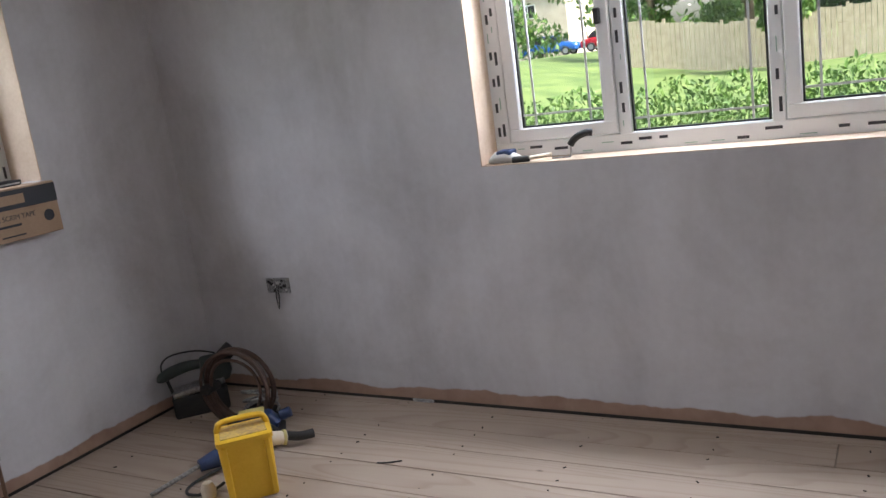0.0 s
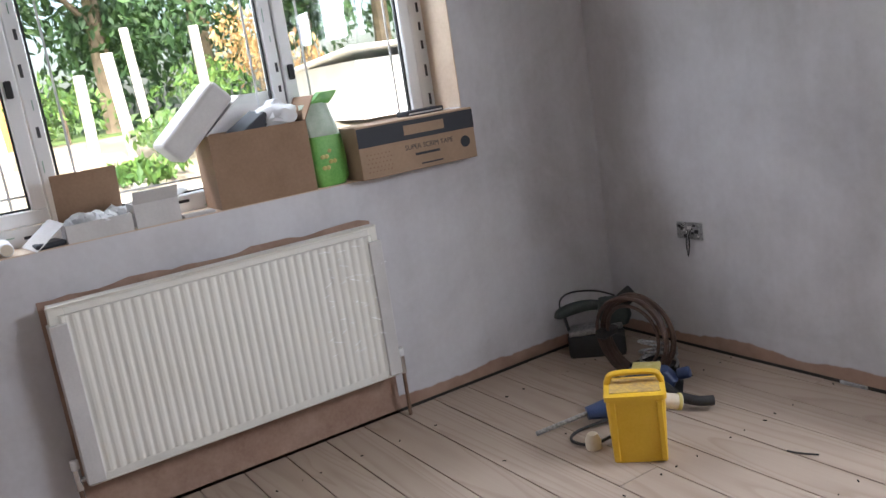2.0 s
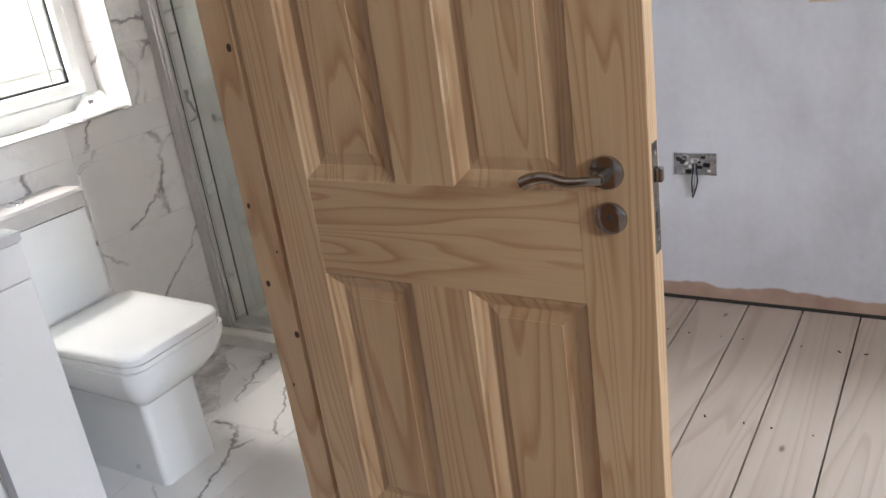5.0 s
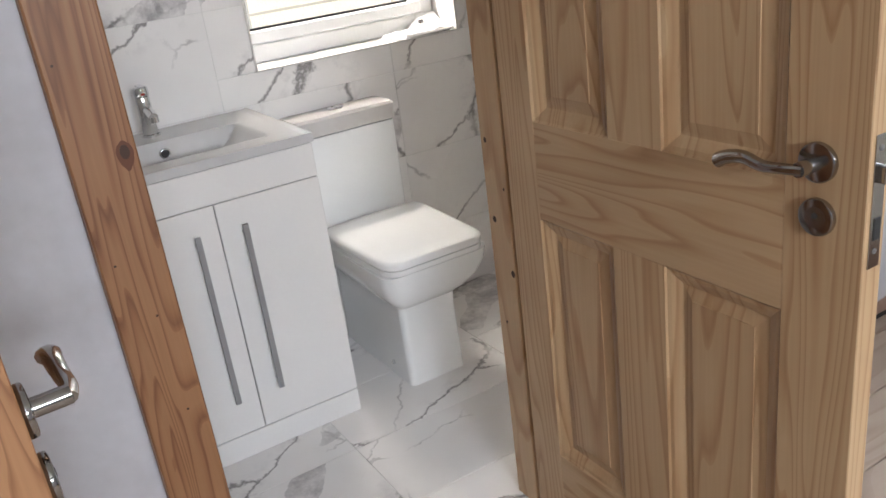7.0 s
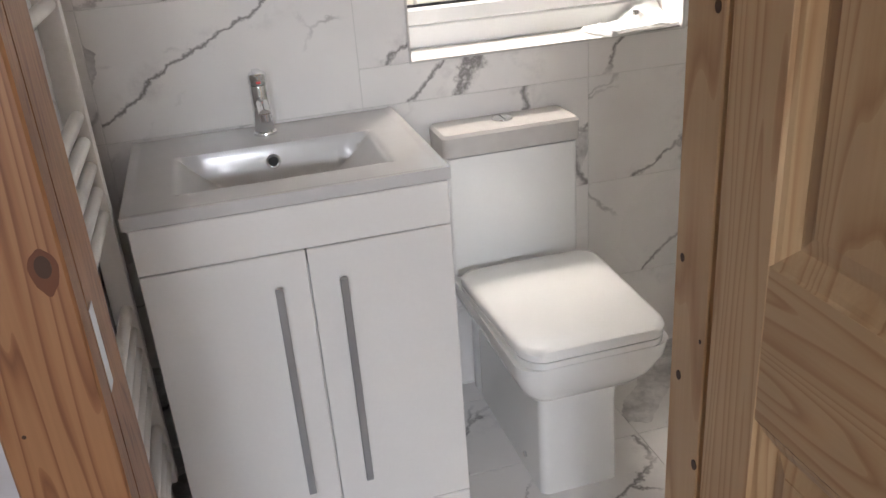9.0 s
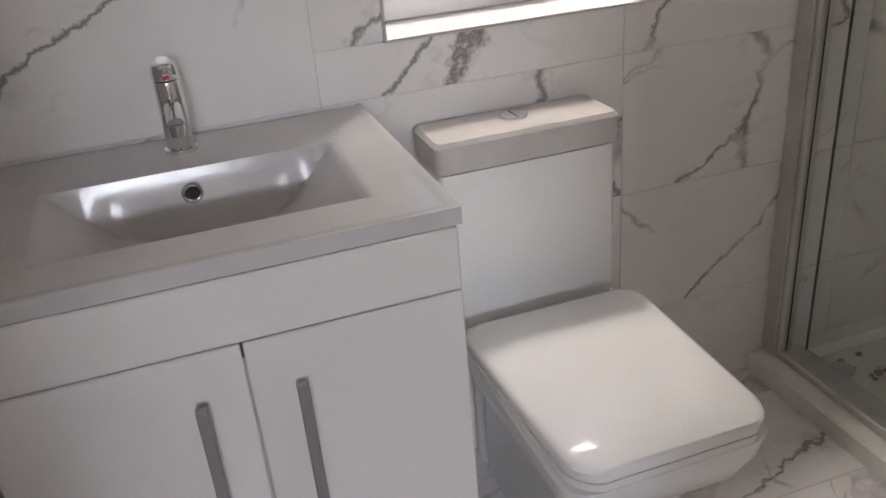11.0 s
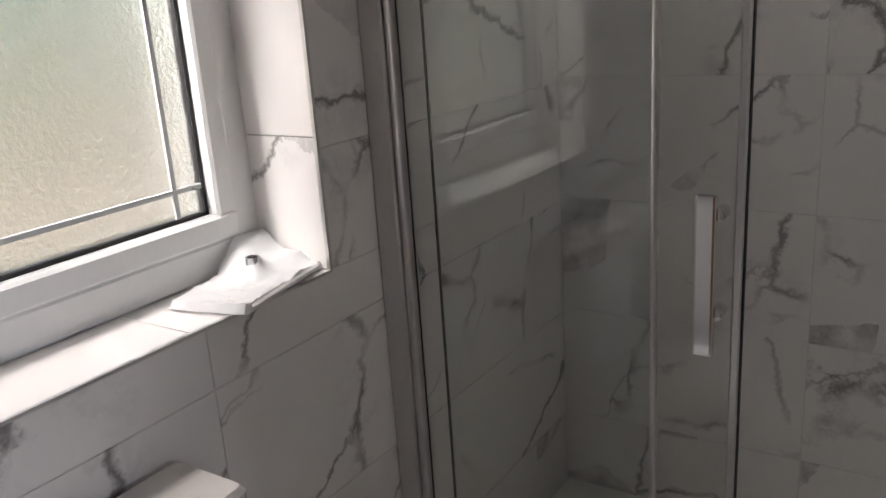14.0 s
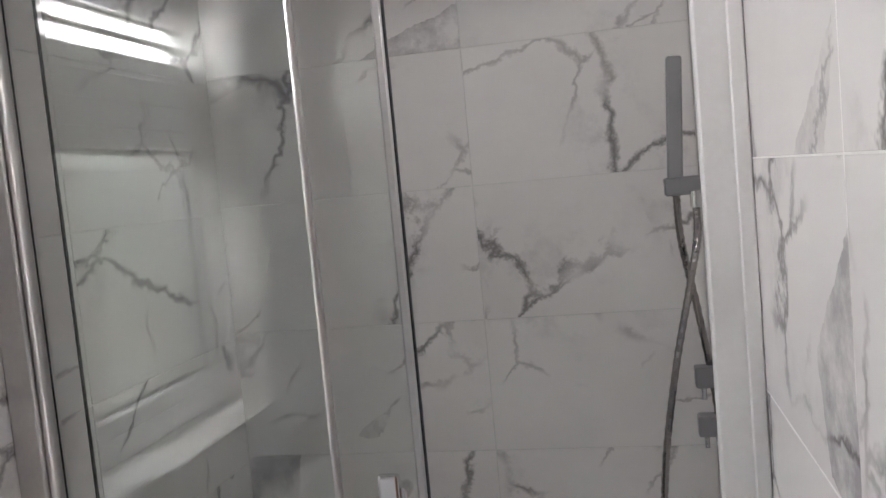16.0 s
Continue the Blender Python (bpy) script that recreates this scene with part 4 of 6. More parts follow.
sh = thing("shower_enclosure", (0.725, 0.14, TZ), "chrome-framed sliding shower enclosure, door slid open", "shower enclosure")
part("wall_profile", box(0.712, 0.766, BATH_S + 0.001, -0.352, TZ, 1.90, 0.004, 2), M_ALU, sh, "satin aluminium wall profile")
part("profile_lip", box(0.744, 0.762, -0.352, -0.336, TZ, 1.90, 0.006, 3), M_ALU, sh)
part("profile_seal", box(0.7445, 0.7460, -0.336, -0.3335, TZ, 1.90), M_GASKET, sh)
# white plastic here paints in the bright reflection of a polished profile and lip
part("wall_profile", box(0.684, 0.710, 0.614, SOUTH_BATH - 0.001, TZ, 1.90, 0.003), M_WPLASTIC, sh, "polished wall profile, its white reflection put into the colour")
part("profile_lip", box(0.710, 0.716, 0.655, SOUTH_BATH - 0.001, TZ, 1.90, 0.002), M_WPLASTIC, sh, "edge strip coloured white for its reflection")
part("bottom_rail", box(0.690, 0.762, -0.352, 0.628, TZ, TZ + 0.024, 0.004), M_ALU, sh)
part("top_rail", box(0.690, 0.762, -0.352, 0.628, 1.86, 1.90, 0.004), M_ALU, sh)
g = part("fixed_pane", box(0.738, 0.744, -0.350, 0.090, TZ + 0.024, 1.86), M_SHGLASS, sh, "clear greenish fixed glass pane")
part("pane_edge_trim", box(0.735, 0.748, 0.0895, 0.100, TZ + 0.024, 1.86, 0.004, 2), M_ALU, sh)
dsl = part("sliding_pane", box(0.704, 0.710, -0.31, 0.210, TZ + 0.03, 1.855), M_SHGLASS, sh, "clear glass sliding door")
part("door_edge_profile", box(0.701, 0.713, 0.200, 0.214, TZ + 0.03, 1.855, 0.003), M_ALU, dsl)
part("magnetic_seal", box(0.703, 0.711, 0.2143, 0.2168, TZ + 0.03, 1.855), M_GASKET, dsl, "black door seal")
part("pane_edge", box(0.7035, 0.7105, -0.3120, -0.3105, TZ + 0.03, 1.855), M_DARKGREEN, dsl, "dark green glass edge")
for o in (g, dsl):
    o.visible_shadow = False
bm = bmesh.new()
box(0.724, 0.740, 0.151, 0.181, 0.830, 1.075, 0.004, 2, bm=bm)
part("pull_handle", bm, M_CHROME, dsl, "flat chrome pull handle")
for z in (0.892, 1.043):
    part("handle_fixing", cyl((0.692, 0.180, z), (0.726, 0.180, z), 0.0105, 16, bev=0.002), M_CHROME, dsl, "", True)

# shower set on the partition
SY = SOUTH_BATH
hsx = 0.215
hs = thing("hand_shower", (hsx, SY - 0.05, 1.44), "grey square stick hand shower on a wall bracket", "hand shower")
part("handset", turned(box(-0.011, 0.011, -0.014, 0.014, 0.0, 0.225, 0.003), pose(hsx, SY - 0.062, 1.437, -3, 0, 0)), M_GREYHANDLE, hs, "square satin stick handset")
part("bracket", box(hsx - 0.022, hsx + 0.022, SY - 0.082, SY - 0.001, 1.408, 1.442, 0.003), M_GREYHANDLE, hs, "square wall bracket")
part("outlet", cyl((hsx + 0.028, SY - 0.03, 1.385), (hsx + 0.028, SY - 0.03, 1.415), 0.010, 14), M_CHROME, hs, "", True)
hose = smooth_path([(hsx, SY - 0.062, 1.41), (hsx - 0.005, SY - 0.058, 1.32), (hsx - 0.015, SY - 0.035, 1.18), (hsx - 0.015, SY - 0.012, 1.00), (hsx + 0.02, SY - 0.010, 0.84), (hsx + 0.01, SY - 0.014, 0.75), (hsx, SY - 0.04, 0.69), (hsx, SY - 0.085, 0.692), (hsx, SY - 0.122, 0.76), (hsx, SY - 0.115, 0.90), (hsx + 0.005, SY - 0.085, 1.08), (hsx + 0.02, SY - 0.05, 1.24), (hsx + 0.028, SY - 0.032, 1.33), (hsx + 0.028, SY - 0.03, 1.39)], 14)
part("hose", tube(hose, 0.0065, 8, radii=[0.0065 + 0.0012 * (i % 2) for i in range(len(hose))]), M_NICKEL, hs, "ribbed metal hose", False)
for z in (1.062, 0.968):
    v = thing("shower_valve", (hsx - 0.01, SY - 0.02, z), "square grey shower control lever", "shower valve", "shower controls")
    part("valve_plate", box(hsx - 0.035, hsx + 0.015, SY - 0.010, SY - 0.0005, z - 0.03, z + 0.03, 0.002), M_GREYHANDLE, v)
    part("knob", box(hsx - 0.027, hsx + 0.007, SY - 0.05, SY - 0.009, z - 0.02, z + 0.02, 0.003), M_GREYHANDLE, v)
    part("lever", cyl((hsx - 0.01, SY - 0.035, z - 0.018), (hsx - 0.01, SY - 0.035, z - 0.045), 0.005, 10), M_CHROME, v, "", True)

# ---- on the bathroom sill ----
SZ = WIN_D[2]
rh = thing("wrapped_shower_head", (1.02, BATH_S - 0.06, SZ), "square rain shower head in thin white plastic wrapping", "shower head")
hm = pose(1.015, BATH_S - 0.058, SZ + 0.003, 0, 0, 12)
part("head_plate", turned(box(-0.10, 0.10, -0.065, 0.065, 0.0, 0.010, 0.003), hm), M_WPLASTIC, rh)
part("connector", turned(cyl((-0.02, -0.01, 0.008), (-0.02, -0.01, 0.042), 0.011, 18), hm), M_CHROME, rh, "chrome threaded connector", True)
part("connector_hole", turned(cyl((-0.02, -0.01, 0.042), (-0.02, -0.01, 0.0425), 0.008, 16), hm), M_BLACK, rh)
bm = bmesh.new()
N = 26
gv = [[None] * (N + 1) for _ in range(N + 1)]
for i in range(N + 1):
    for j in range(N + 1):
        u, w = i / N, j / N
        x, y = -0.118 + 0.236 * u, -0.075 + 0.14 * w
        d = math.hypot(x + 0.02, y + 0.01)
        z = 0.012 + 0.022 * math.exp(-(d / 0.022) ** 2) + 0.006 * noise.noise((x * 30, y * 30, 1)) + 0.004 * noise.noise((x * 80, y * 80, 4))
        if u < 0.45:
            z += 0.055 * ((0.45 - u) / 0.45) ** 0.6 * max(0, 0.85 - w) * (1 + 0.5 * noise.noise((x * 22, y * 22, 9)))
        if min(i, j, N - i, N - j) == 0:
            z = 0.0015 if (u > 0.45 or w > 0.8) else z
        gv[i][j] = bm.verts.new((x + 0.004 * noise.noise((x * 40, y * 40, 7)), y, max(z, 0.0015)))
for i in range(N):
    for j in range(N):
        bm.faces.new((gv[i][j], gv[i + 1][j], gv[i + 1][j + 1], gv[i][j + 1]))
part("plastic_wrap", turned(bm, hm), M_POLY, rh, "crumpled thin white plastic", True)

# ---- outside ----
M_GRASS = speckled("grass_ground", (0.05, 0.10, 0.02), (0.16, 0.22, 0.06), 0.9, 0.9, fine=14)
M_SOIL = speckled("rubble_soil", (0.22, 0.18, 0.13), (0.44, 0.38, 0.30), 2.2, 0.95, fine=20)
M_ROAD = speckled("asphalt", (0.045, 0.045, 0.047), (0.08, 0.08, 0.08), 3, 0.9)
M_FENCE = speckled("weathered_fence", (0.40, 0.33, 0.25), (0.56, 0.48, 0.38), 4, 0.85)
M_ORANGE = speckled("orange_fence", (0.55, 0.27, 0.09), (0.70, 0.38, 0.15), 4, 0.8)
M_POST = speckled("pale_post", (0.6, 0.56, 0.5), (0.75, 0.71, 0.66), 6, 0.85)
M_BARK = speckled("bark", (0.12, 0.085, 0.06), (0.28, 0.21, 0.15), 7, 0.9)
M_LEAF = leaf_mat("leaves", (0.04, 0.10, 0.02), (0.08, 0.17, 0.03), (0.15, 0.25, 0.05))
M_LEAFD = leaf_mat("dark_leaves", (0.02, 0.05, 0.018), (0.035, 0.085, 0.03), (0.07, 0.14, 0.04))
M_LEAFO = leaf_mat("brown_leaves", (0.30, 0.15, 0.05), (0.42, 0.25, 0.10), (0.5, 0.34, 0.16))
M_HOUSE = speckled("pale_house_wall", (0.55, 0.46, 0.38), (0.66, 0.58, 0.5), 1.5, 0.9)
M_ROOF = speckled("brown_roof", (0.16, 0.08, 0.06), (0.26, 0.14, 0.1), 3, 0.9)
M_WHITE = speckled("white_sheet", (0.7, 0.7, 0.7), (0.8, 0.8, 0.8), 2, 0.5)


def ground_z(x, y):
    n = max(0.0, y - 9.0)
    w = max(0.0, -x - 2.5)
    return -0.16 + min(0.45, 0.015 * n) + min(1.25, 0.16 * w) + (0.05 * noise.noise((x * 0.6, y * 0.6, 0)) if (n or w) else 0)


bm = bmesh.new()
gx = [-300, -150, -80, -50] + list(np.linspace(-34, 30, 65)) + [45, 80, 150, 300]
gy = [-300, -150, -80, -40] + list(np.linspace(-24, 44, 69)) + [55, 80, 150, 300]
gg = [[bm.verts.new((x, y, ground_z(x, y))) for y in gy] for x in gx]
for i in range(len(gx) - 1):
    for j in range(len(gy) - 1):
        bm.faces.new((gg[i][j], gg[i + 1][j], gg[i + 1][j + 1], gg[i][j + 1]))
tagged(solo("ground", bm, M_GRASS, "rough grass and garden ground", "ground", at=(0, 0, 0), smooth=True), kind="structure")
bm = bmesh.new()
vs = [[bm.verts.new((x, y, ground_z(x, y) + 0.03 + 0.05 * noise.noise((x * 2, y * 2, 3)))) for y in np.linspace(-2, 12, 50)] for x in np.linspace(-11, -3.0, 34)]
for i in range(33):
    for j in range(49):
        bm.faces.new((vs[i][j], vs[i + 1][j], vs[i + 1][j + 1], vs[i][j + 1]))
tagged(solo("ground_rubble", bm, M_SOIL, "bare cleared garden soil with rubble", "ground", at=(0, 0, 0), smooth=True), kind="structure")
bm = bmesh.new()
vs = [[bm.verts.new((x, y, ground_z(x, y) + 0.04)) for y in (55.0, 58.0, 61.0, 64.0)] for x in np.linspace(-70, 40, 41)]
for i in range(40):
    for j in range(3):
        bm.faces.new((vs[i][j], vs[i + 1][j], vs[i + 1][j + 1], vs[i][j + 1]))
tagged(solo("road", bm, M_ROAD, "grey asphalt road", "road", at=(0, 0, 0)), kind="structure")


def leaves(bm, n, centre, rad, size, r):
    for _ in range(n):
        while True:
            p = Vector((r.uniform(-1, 1), r.uniform(-1, 1), r.uniform(-1, 1)))
            if p.length < 1 and p.length > 0.25 * r.random():
                break
        q = Vector(centre) + Vector((p.x * rad[0], p.y * rad[1], p.z * rad[2]))
        m = Matrix.Translation(q) @ Euler((r.uniform(0, 6.3), r.uniform(0, 6.3), r.uniform(0, 6.3))).to_matrix().to_4x4()
        s = size * r.uniform(0.6, 1.5)
        bm.faces.new([bm.verts.new(m @ Vector(c)) for c in ((-s, 0, 0), (0, -s * 0.45, s * 0.1), (s, 0, 0), (0, s * 0.45, s * 0.1))])


def tree(x, y, h, spread, material, seed, label, n=1500, size=0.12):
    r = random.Random(seed)
    z = ground_z(x, y) - 0.05
    t = thing("tree", (x, y, z), label, "tree", "garden trees")
    bm = tube(smooth_path([(x, y, z), (x + 0.1, y, z + h * 0.3), (x - 0.05, y + 0.1, z + h * 0.6), (x + 0.1, y, z + h * 0.9)], 5), 0.2, 9, radii=[0.03 * h * (1 - i / 17.5) + 0.02 for i in range(16)])
    for i in range(7):
        a, u = r.uniform(0, 6.28), r.uniform(0.3, 0.75)
        p = Vector((x, y, z + h * u))
        e = p + Vector((math.cos(a) * spread * 0.7, math.sin(a) * spread * 0.7, h * 0.22))
        tube([p, (p + e) / 2 + Vector((0, 0, 0.1)), e], 0.05, 6, bm=bm, radii=[0.011 * h, 0.007 * h, 0.015])
    part("trunk", bm, M_BARK, t)
    bm = bmesh.new()
    for i in range(14):
        a, d = r.uniform(0, 6.28), spread * math.sqrt(r.random()) * 0.8
        c = (x + d * math.cos(a), y + d * math.sin(a), z + h * r.uniform(0.25, 1.0))
        q = spread * r.uniform(0.3, 0.55)
        leaves(bm, n // 14, c, (q, q, q * 0.8), size, r)
    part("crown", bm, material, t)


def shrub(x, y, w, h, material, seed, label, n=700, size=0.06):
    r = random.Random(seed)
    z = ground_z(x, y)
    t = thing("shrub", (x, y, z), label, "shrub", "garden shrubs")
    part("stem", cyl((x, y, z - 0.05), (x, y, z + h * 0.5), 0.03, 7), M_BARK, t)
    bm = bmesh.new()
    for i in range(6):
        leaves(bm, n // 6, (x + r.uniform(-w, w) * 0.5, y + r.uniform(-w, w) * 0.5, z + h * r.uniform(0.2, 0.8)), (w * 0.5, w * 0.5, h * 0.35), size, r)
    part("foliage", bm, material, t)


# north side: hedge, lawn, cars, fence, houses
bm = bmesh.new()
r = random.Random(5)
for i in range(46):
    x = -7.0 + 0.42 * i
    leaves(bm, 520, (x, 12.6 + r.uniform(-0.2, 0.2), ground_z(x, 12.6) + 0.54 + r.uniform(-0.08, 0.08)), (0.40, 0.48, 0.52), 0.042, r)
hedge = solo("hedge", bm, M_LEAF, "clipped green garden hedge", "hedge", at=(2, 12.6, ground_z(2, 12.6)))
hedge["kind"] = "stuff"


def car(x, y, col, label, seed):
    z = ground_z(x, y) + 0.04
    c = thing("car", (x, y, z), label, "car")
    prof = [(-2.05, 0.30), (-2.08, 0.62), (-1.95, 0.86), (-1.2, 0.94), (1.05, 0.97), (1.75, 0.86), (2.02, 0.66), (2.06, 0.32)]
    top = [(-1.62, 0.93), (-1.15, 1.36), (0.0, 1.45), (0.55, 1.38), (1.15, 0.97)]

    def ext(pts, hw, tap):
        b = bmesh.new()
        s0 = [b.verts.new((x + u, y - hw, z + w)) for u, w in pts]
        s1 = [b.verts.new((x + u, y + hw, z + w)) for u, w in pts]
        b.faces.new(s0)
        b.faces.new(s1[::-1])
        for i in range(len(pts)):
            b.faces.new((s0[i], s1[i], s1[(i + 1) % len(pts)], s0[(i + 1) % len(pts)]))
        bmesh.ops.recalc_face_normals(b, faces=b.faces)
        bmesh.ops.bevel(b, geom=b.edges[:], offset=tap, segments=2, affect="EDGES", profile=0.5)
        return b
    part("body", ext(prof, 0.86, 0.07), col, c, "", True)
    part("cabin_glass", ext(top, 0.72, 0.04), M_GASKET, c, "dark windows", True)
    part("roof", box(x - 1.0, x + 0.4, y - 0.66, y + 0.66, z + 1.41, z + 1.47, 0.02), col, c, "", True)
    for u in (-1.55, 0.25, 0.55):
        part("pillar", box(x + u - 0.03, x + u + 0.03, y - 0.735, y - 0.715, z + 0.93, z + 1.4), col, c)
    for u in (-1.3, 1.3):
        for s in (-0.82, 0.82):
            w = part("wheel", cyl((x + u, y + s - 0.09, z + 0.31), (x + u, y + s + 0.09, z + 0.31), 0.31, 20, bev=0.02), M_BLACK, c, "", True)
            part("rim", cyl((x + u, y + s - 0.095, z + 0.31), (x + u, y + s + 0.095, z + 0.31), 0.19, 14), M_ALU, w)
    for u in (-2.07, 2.02):
        for s in (-0.6, 0.6):
            part("headlight" if u > 0 else "tail_light", box(x + u - 0.03, x + u + 0.03, y + s - 0.15, y + s + 0.15, z + 0.62, z + 0.74, 0.01), M_WHITE if u > 0 else M_ORANGE, c)


car(-19.4, 60.0, speckled("blue_car_paint", (0.02, 0.12, 0.42), (0.03, 0.16, 0.5), 3, 0.2, 0.2, 0.0), "bright blue parked car on the road side", 1)
car(-15.1, 60.5, speckled("red_car_paint", (0.45, 0.015, 0.02), (0.55, 0.02, 0.03), 3, 0.2, 0.2, 0.0), "red parked car on the road side", 2)


def fence_run(p, q, h, name_mat, label, post=True):
    p, q = Vector(p), Vector(q)
    L = (q - p).length
    d = (q - p) / L
    f = thing("fence", ((p.x + q.x) / 2, (p.y + q.y) / 2, ground_z((p.x + q.x) / 2, (p.y + q.y) / 2)), label, "fence", "garden fences")
    k = int(L / 0.17)
    ang = math.atan2(d.y, d.x)
    r = random.Random(int(L * 10))
    for i in range(k):
        c = p + d * (i + 0.5) * L / k
        z = ground_z(c.x, c.y) - 0.02
        b = box(-0.078, 0.078, -0.009, 0.009, 0, h + r.uniform(-0.05, 0.05), 0.003)
        part("board", turned(b, Matrix.Translation((c.x, c.y, z)) @ Matrix.Rotation(ang, 4, "Z")), name_mat, f)
    for i in range(int(L / 2.0) + 1 if post else 0):
        c = p + d * min(L, i * 2.0)
        z = ground_z(c.x, c.y) - 0.02
        part("post", turned(box(-0.05, 0.05, 0.012, 0.11, 0, h + 0.1, 0.006), Matrix.Translation((c.x, c.y, z)) @ Matrix.Rotation(ang, 4, "Z")), name_mat, f)


fence_run((-6.6, 33.0), (13.0, 33.0), 1.7, M_FENCE, "pale weathered close-board fence beyond the road")
for i, (x, y, h, s, m) in enumerate(((-5.6, 35.0, 6.5, 1.6, M_LEAF), (-2.2, 36.0, 7.0, 2.2, M_LEAF), (1.0, 36.0, 6.5, 2.2, M_LEAFD), (4.5, 35.5, 8.0, 2.6, M_LEAF), (8.5, 36, 8.0, 3.0, M_LEAFD), (-2.5, 42, 7, 2.4, M_LEAF), (-0.6, 31.2, 4.2, 1.3, M_LEAF), (12, 36, 8, 3, M_LEAF))):
    tree(x, y, h, s, m, 20 + i, "leafy green tree behind the fence", 3600, 0.13)


def house(x, y, w, d, h, label):
    z = ground_z(x, y) - 0.1
    hs_ = thing("house", (x, y, z), label, "house")
    part("wall", wall_with_hole("y", y - d / 2, y + d / 2, x - w / 2, x + w / 2, z, z + h, []), M_HOUSE, hs_)
    b = bmesh.new()
    a = [b.verts.new(c) for c in ((x - w / 2 - 0.3, y - d / 2 - 0.3, z + h), (x + w / 2 + 0.3, y - d / 2 - 0.3, z + h), (x + w / 2 + 0.3, y + d / 2 + 0.3, z + h), (x - w / 2 - 0.3, y + d / 2 + 0.3, z + h), (x - w / 2 - 0.3, y, z + h + 2.4), (x + w / 2 + 0.3, y, z + h + 2.4))]
    for f in ((0, 1, 5, 4), (2, 3, 4, 5), (0, 4, 3), (1, 2, 5), (0, 3, 2, 1)):
        b.faces.new([a[i] for i in f])
    part("roof", b, M_ROOF, hs_)
    for u in (-0.3, 0.3):
        for v in (1.0, 3.7):
            wx = x + u * w
            wn = part("window", box(wx - 0.75, wx + 0.75, y - d / 2 - 0.04, y - d / 2 + 0.04, z + v, z + v + 1.2, 0.01), M_UPVC, hs_)
            for k in (-0.37, 0.37):
                part("pane", box(wx + k - 0.32, wx + k + 0.32, y - d / 2 - 0.05, y - d / 2 - 0.03, z + v + 0.08, z + v + 1.12), M_GASKET, wn)


house(-32, 78, 18, 9, 5.6, "pale rendered house with brown roof across the road")

bm = bmesh.new()
r = random.Random(77)
for i in range(60):
    y = -16 + 0.75 * i
    leaves(bm, 260, (-23 + r.uniform(-1.5, 1.5), y, 1.0 + r.uniform(0.6, 5.5)), (1.6, 1.5, 1.6), 0.17, r)
wood = solo("far_wood", bm, M_LEAFD, "dense dark wood beyond the garden", "wood", at=(-23, 5, 1.0))
wood["kind"] = "stuff"
bm = bmesh.new()
for i in range(40):
    leaves(bm, 300, (-22 + 1.35 * i, 47 + r.uniform(-1.5, 1.5), 0.3 + r.uniform(0.5, 6.0)), (1.8, 1.5, 1.6), 0.2, r)
wood = solo("far_wood", bm, M_LEAF, "green tree belt beyond the road", "wood", at=(5, 47, 0.3))
wood["kind"] = "stuff"

# south side, blurred by the obscured glass: path, fence and hedge
tagged(solo("pavement", box(-3.0, 6.0, -2.6, BATH_S - 0.32, -0.2, -0.12), M_POST, "pale paved side path", "pavement"), kind="structure")
fence_run((-3.0, -2.7), (6.0, -2.7), 1.35, M_FENCE, "tan timber fence along the side path")
bm = bmesh.new()
for i in range(20):
    leaves(bm, 110, (-3 + 0.47 * i, -3.4, 1.6 + r.uniform(0, 1.4)), (0.5, 0.4, 0.6), 0.09, r)
wood = solo("hedge", bm, M_LEAF, "tall green hedge behind the side fence", "hedge", at=(1.5, -3.4, -0.16))
wood["kind"] = "stuff"

# west side: cleared garden with posts, fence panels, trees and a white vehicle
fence_run((-11.4, 0.2), (-11.4, 3.4), 1.25, M_ORANGE, "orange timber fence panel at the garden end")
for i, (x, y, h) in enumerate(((-9.2, 0.95, 1.6), (-9.0, 1.32, 1.6), (-9.0, 2.85, 1.6), (-8.8, 4.4, 1.5), (-10.2, 5.0, 1.7), (-9.0, 5.6, 1.7), (-9.4, 4.0, 1.2))):
    z = ground_z(x, y) - 0.1
    solo("fence_post", turned(box(-0.06, 0.06, -0.06, 0.06, 0, h, 0.01), Matrix.Translation((x, y, z)) @ Euler((0.02 * i, -0.03, 0.3 * i)).to_matrix().to_4x4()), M_POST, "pale bare timber post standing in the soil", "post", "garden posts")
kerb = box(-6.3, -6.0, -1.5, 7.0, ground_z(-6.1, 2) - 0.2, ground_z(-6.1, 2) + 0.16, 0.02)
solo("sleeper_edging", kerb, M_POST, "pale timber edging along the raised soil", "edging")
for i, (x, y, h, s, m) in enumerate(((-17, -1, 8, 2.6, M_LEAFD), (-18, 3.0, 9, 3.0, M_LEAFD), (-15.5, 5.6, 7, 2.2, M_LEAFD), (-18, 8.5, 9, 3.0, M_LEAFD), (-14, 9.5, 6.0, 1.6, M_LEAFD), (-16, 12.5, 8, 2.6, M_LEAFD), (-14.5, 1.2, 5, 1.6, M_LEAF))):
    tree(x, y, h, s, m, 50 + i, "dark leafy tree at the garden end", 4200, 0.11)
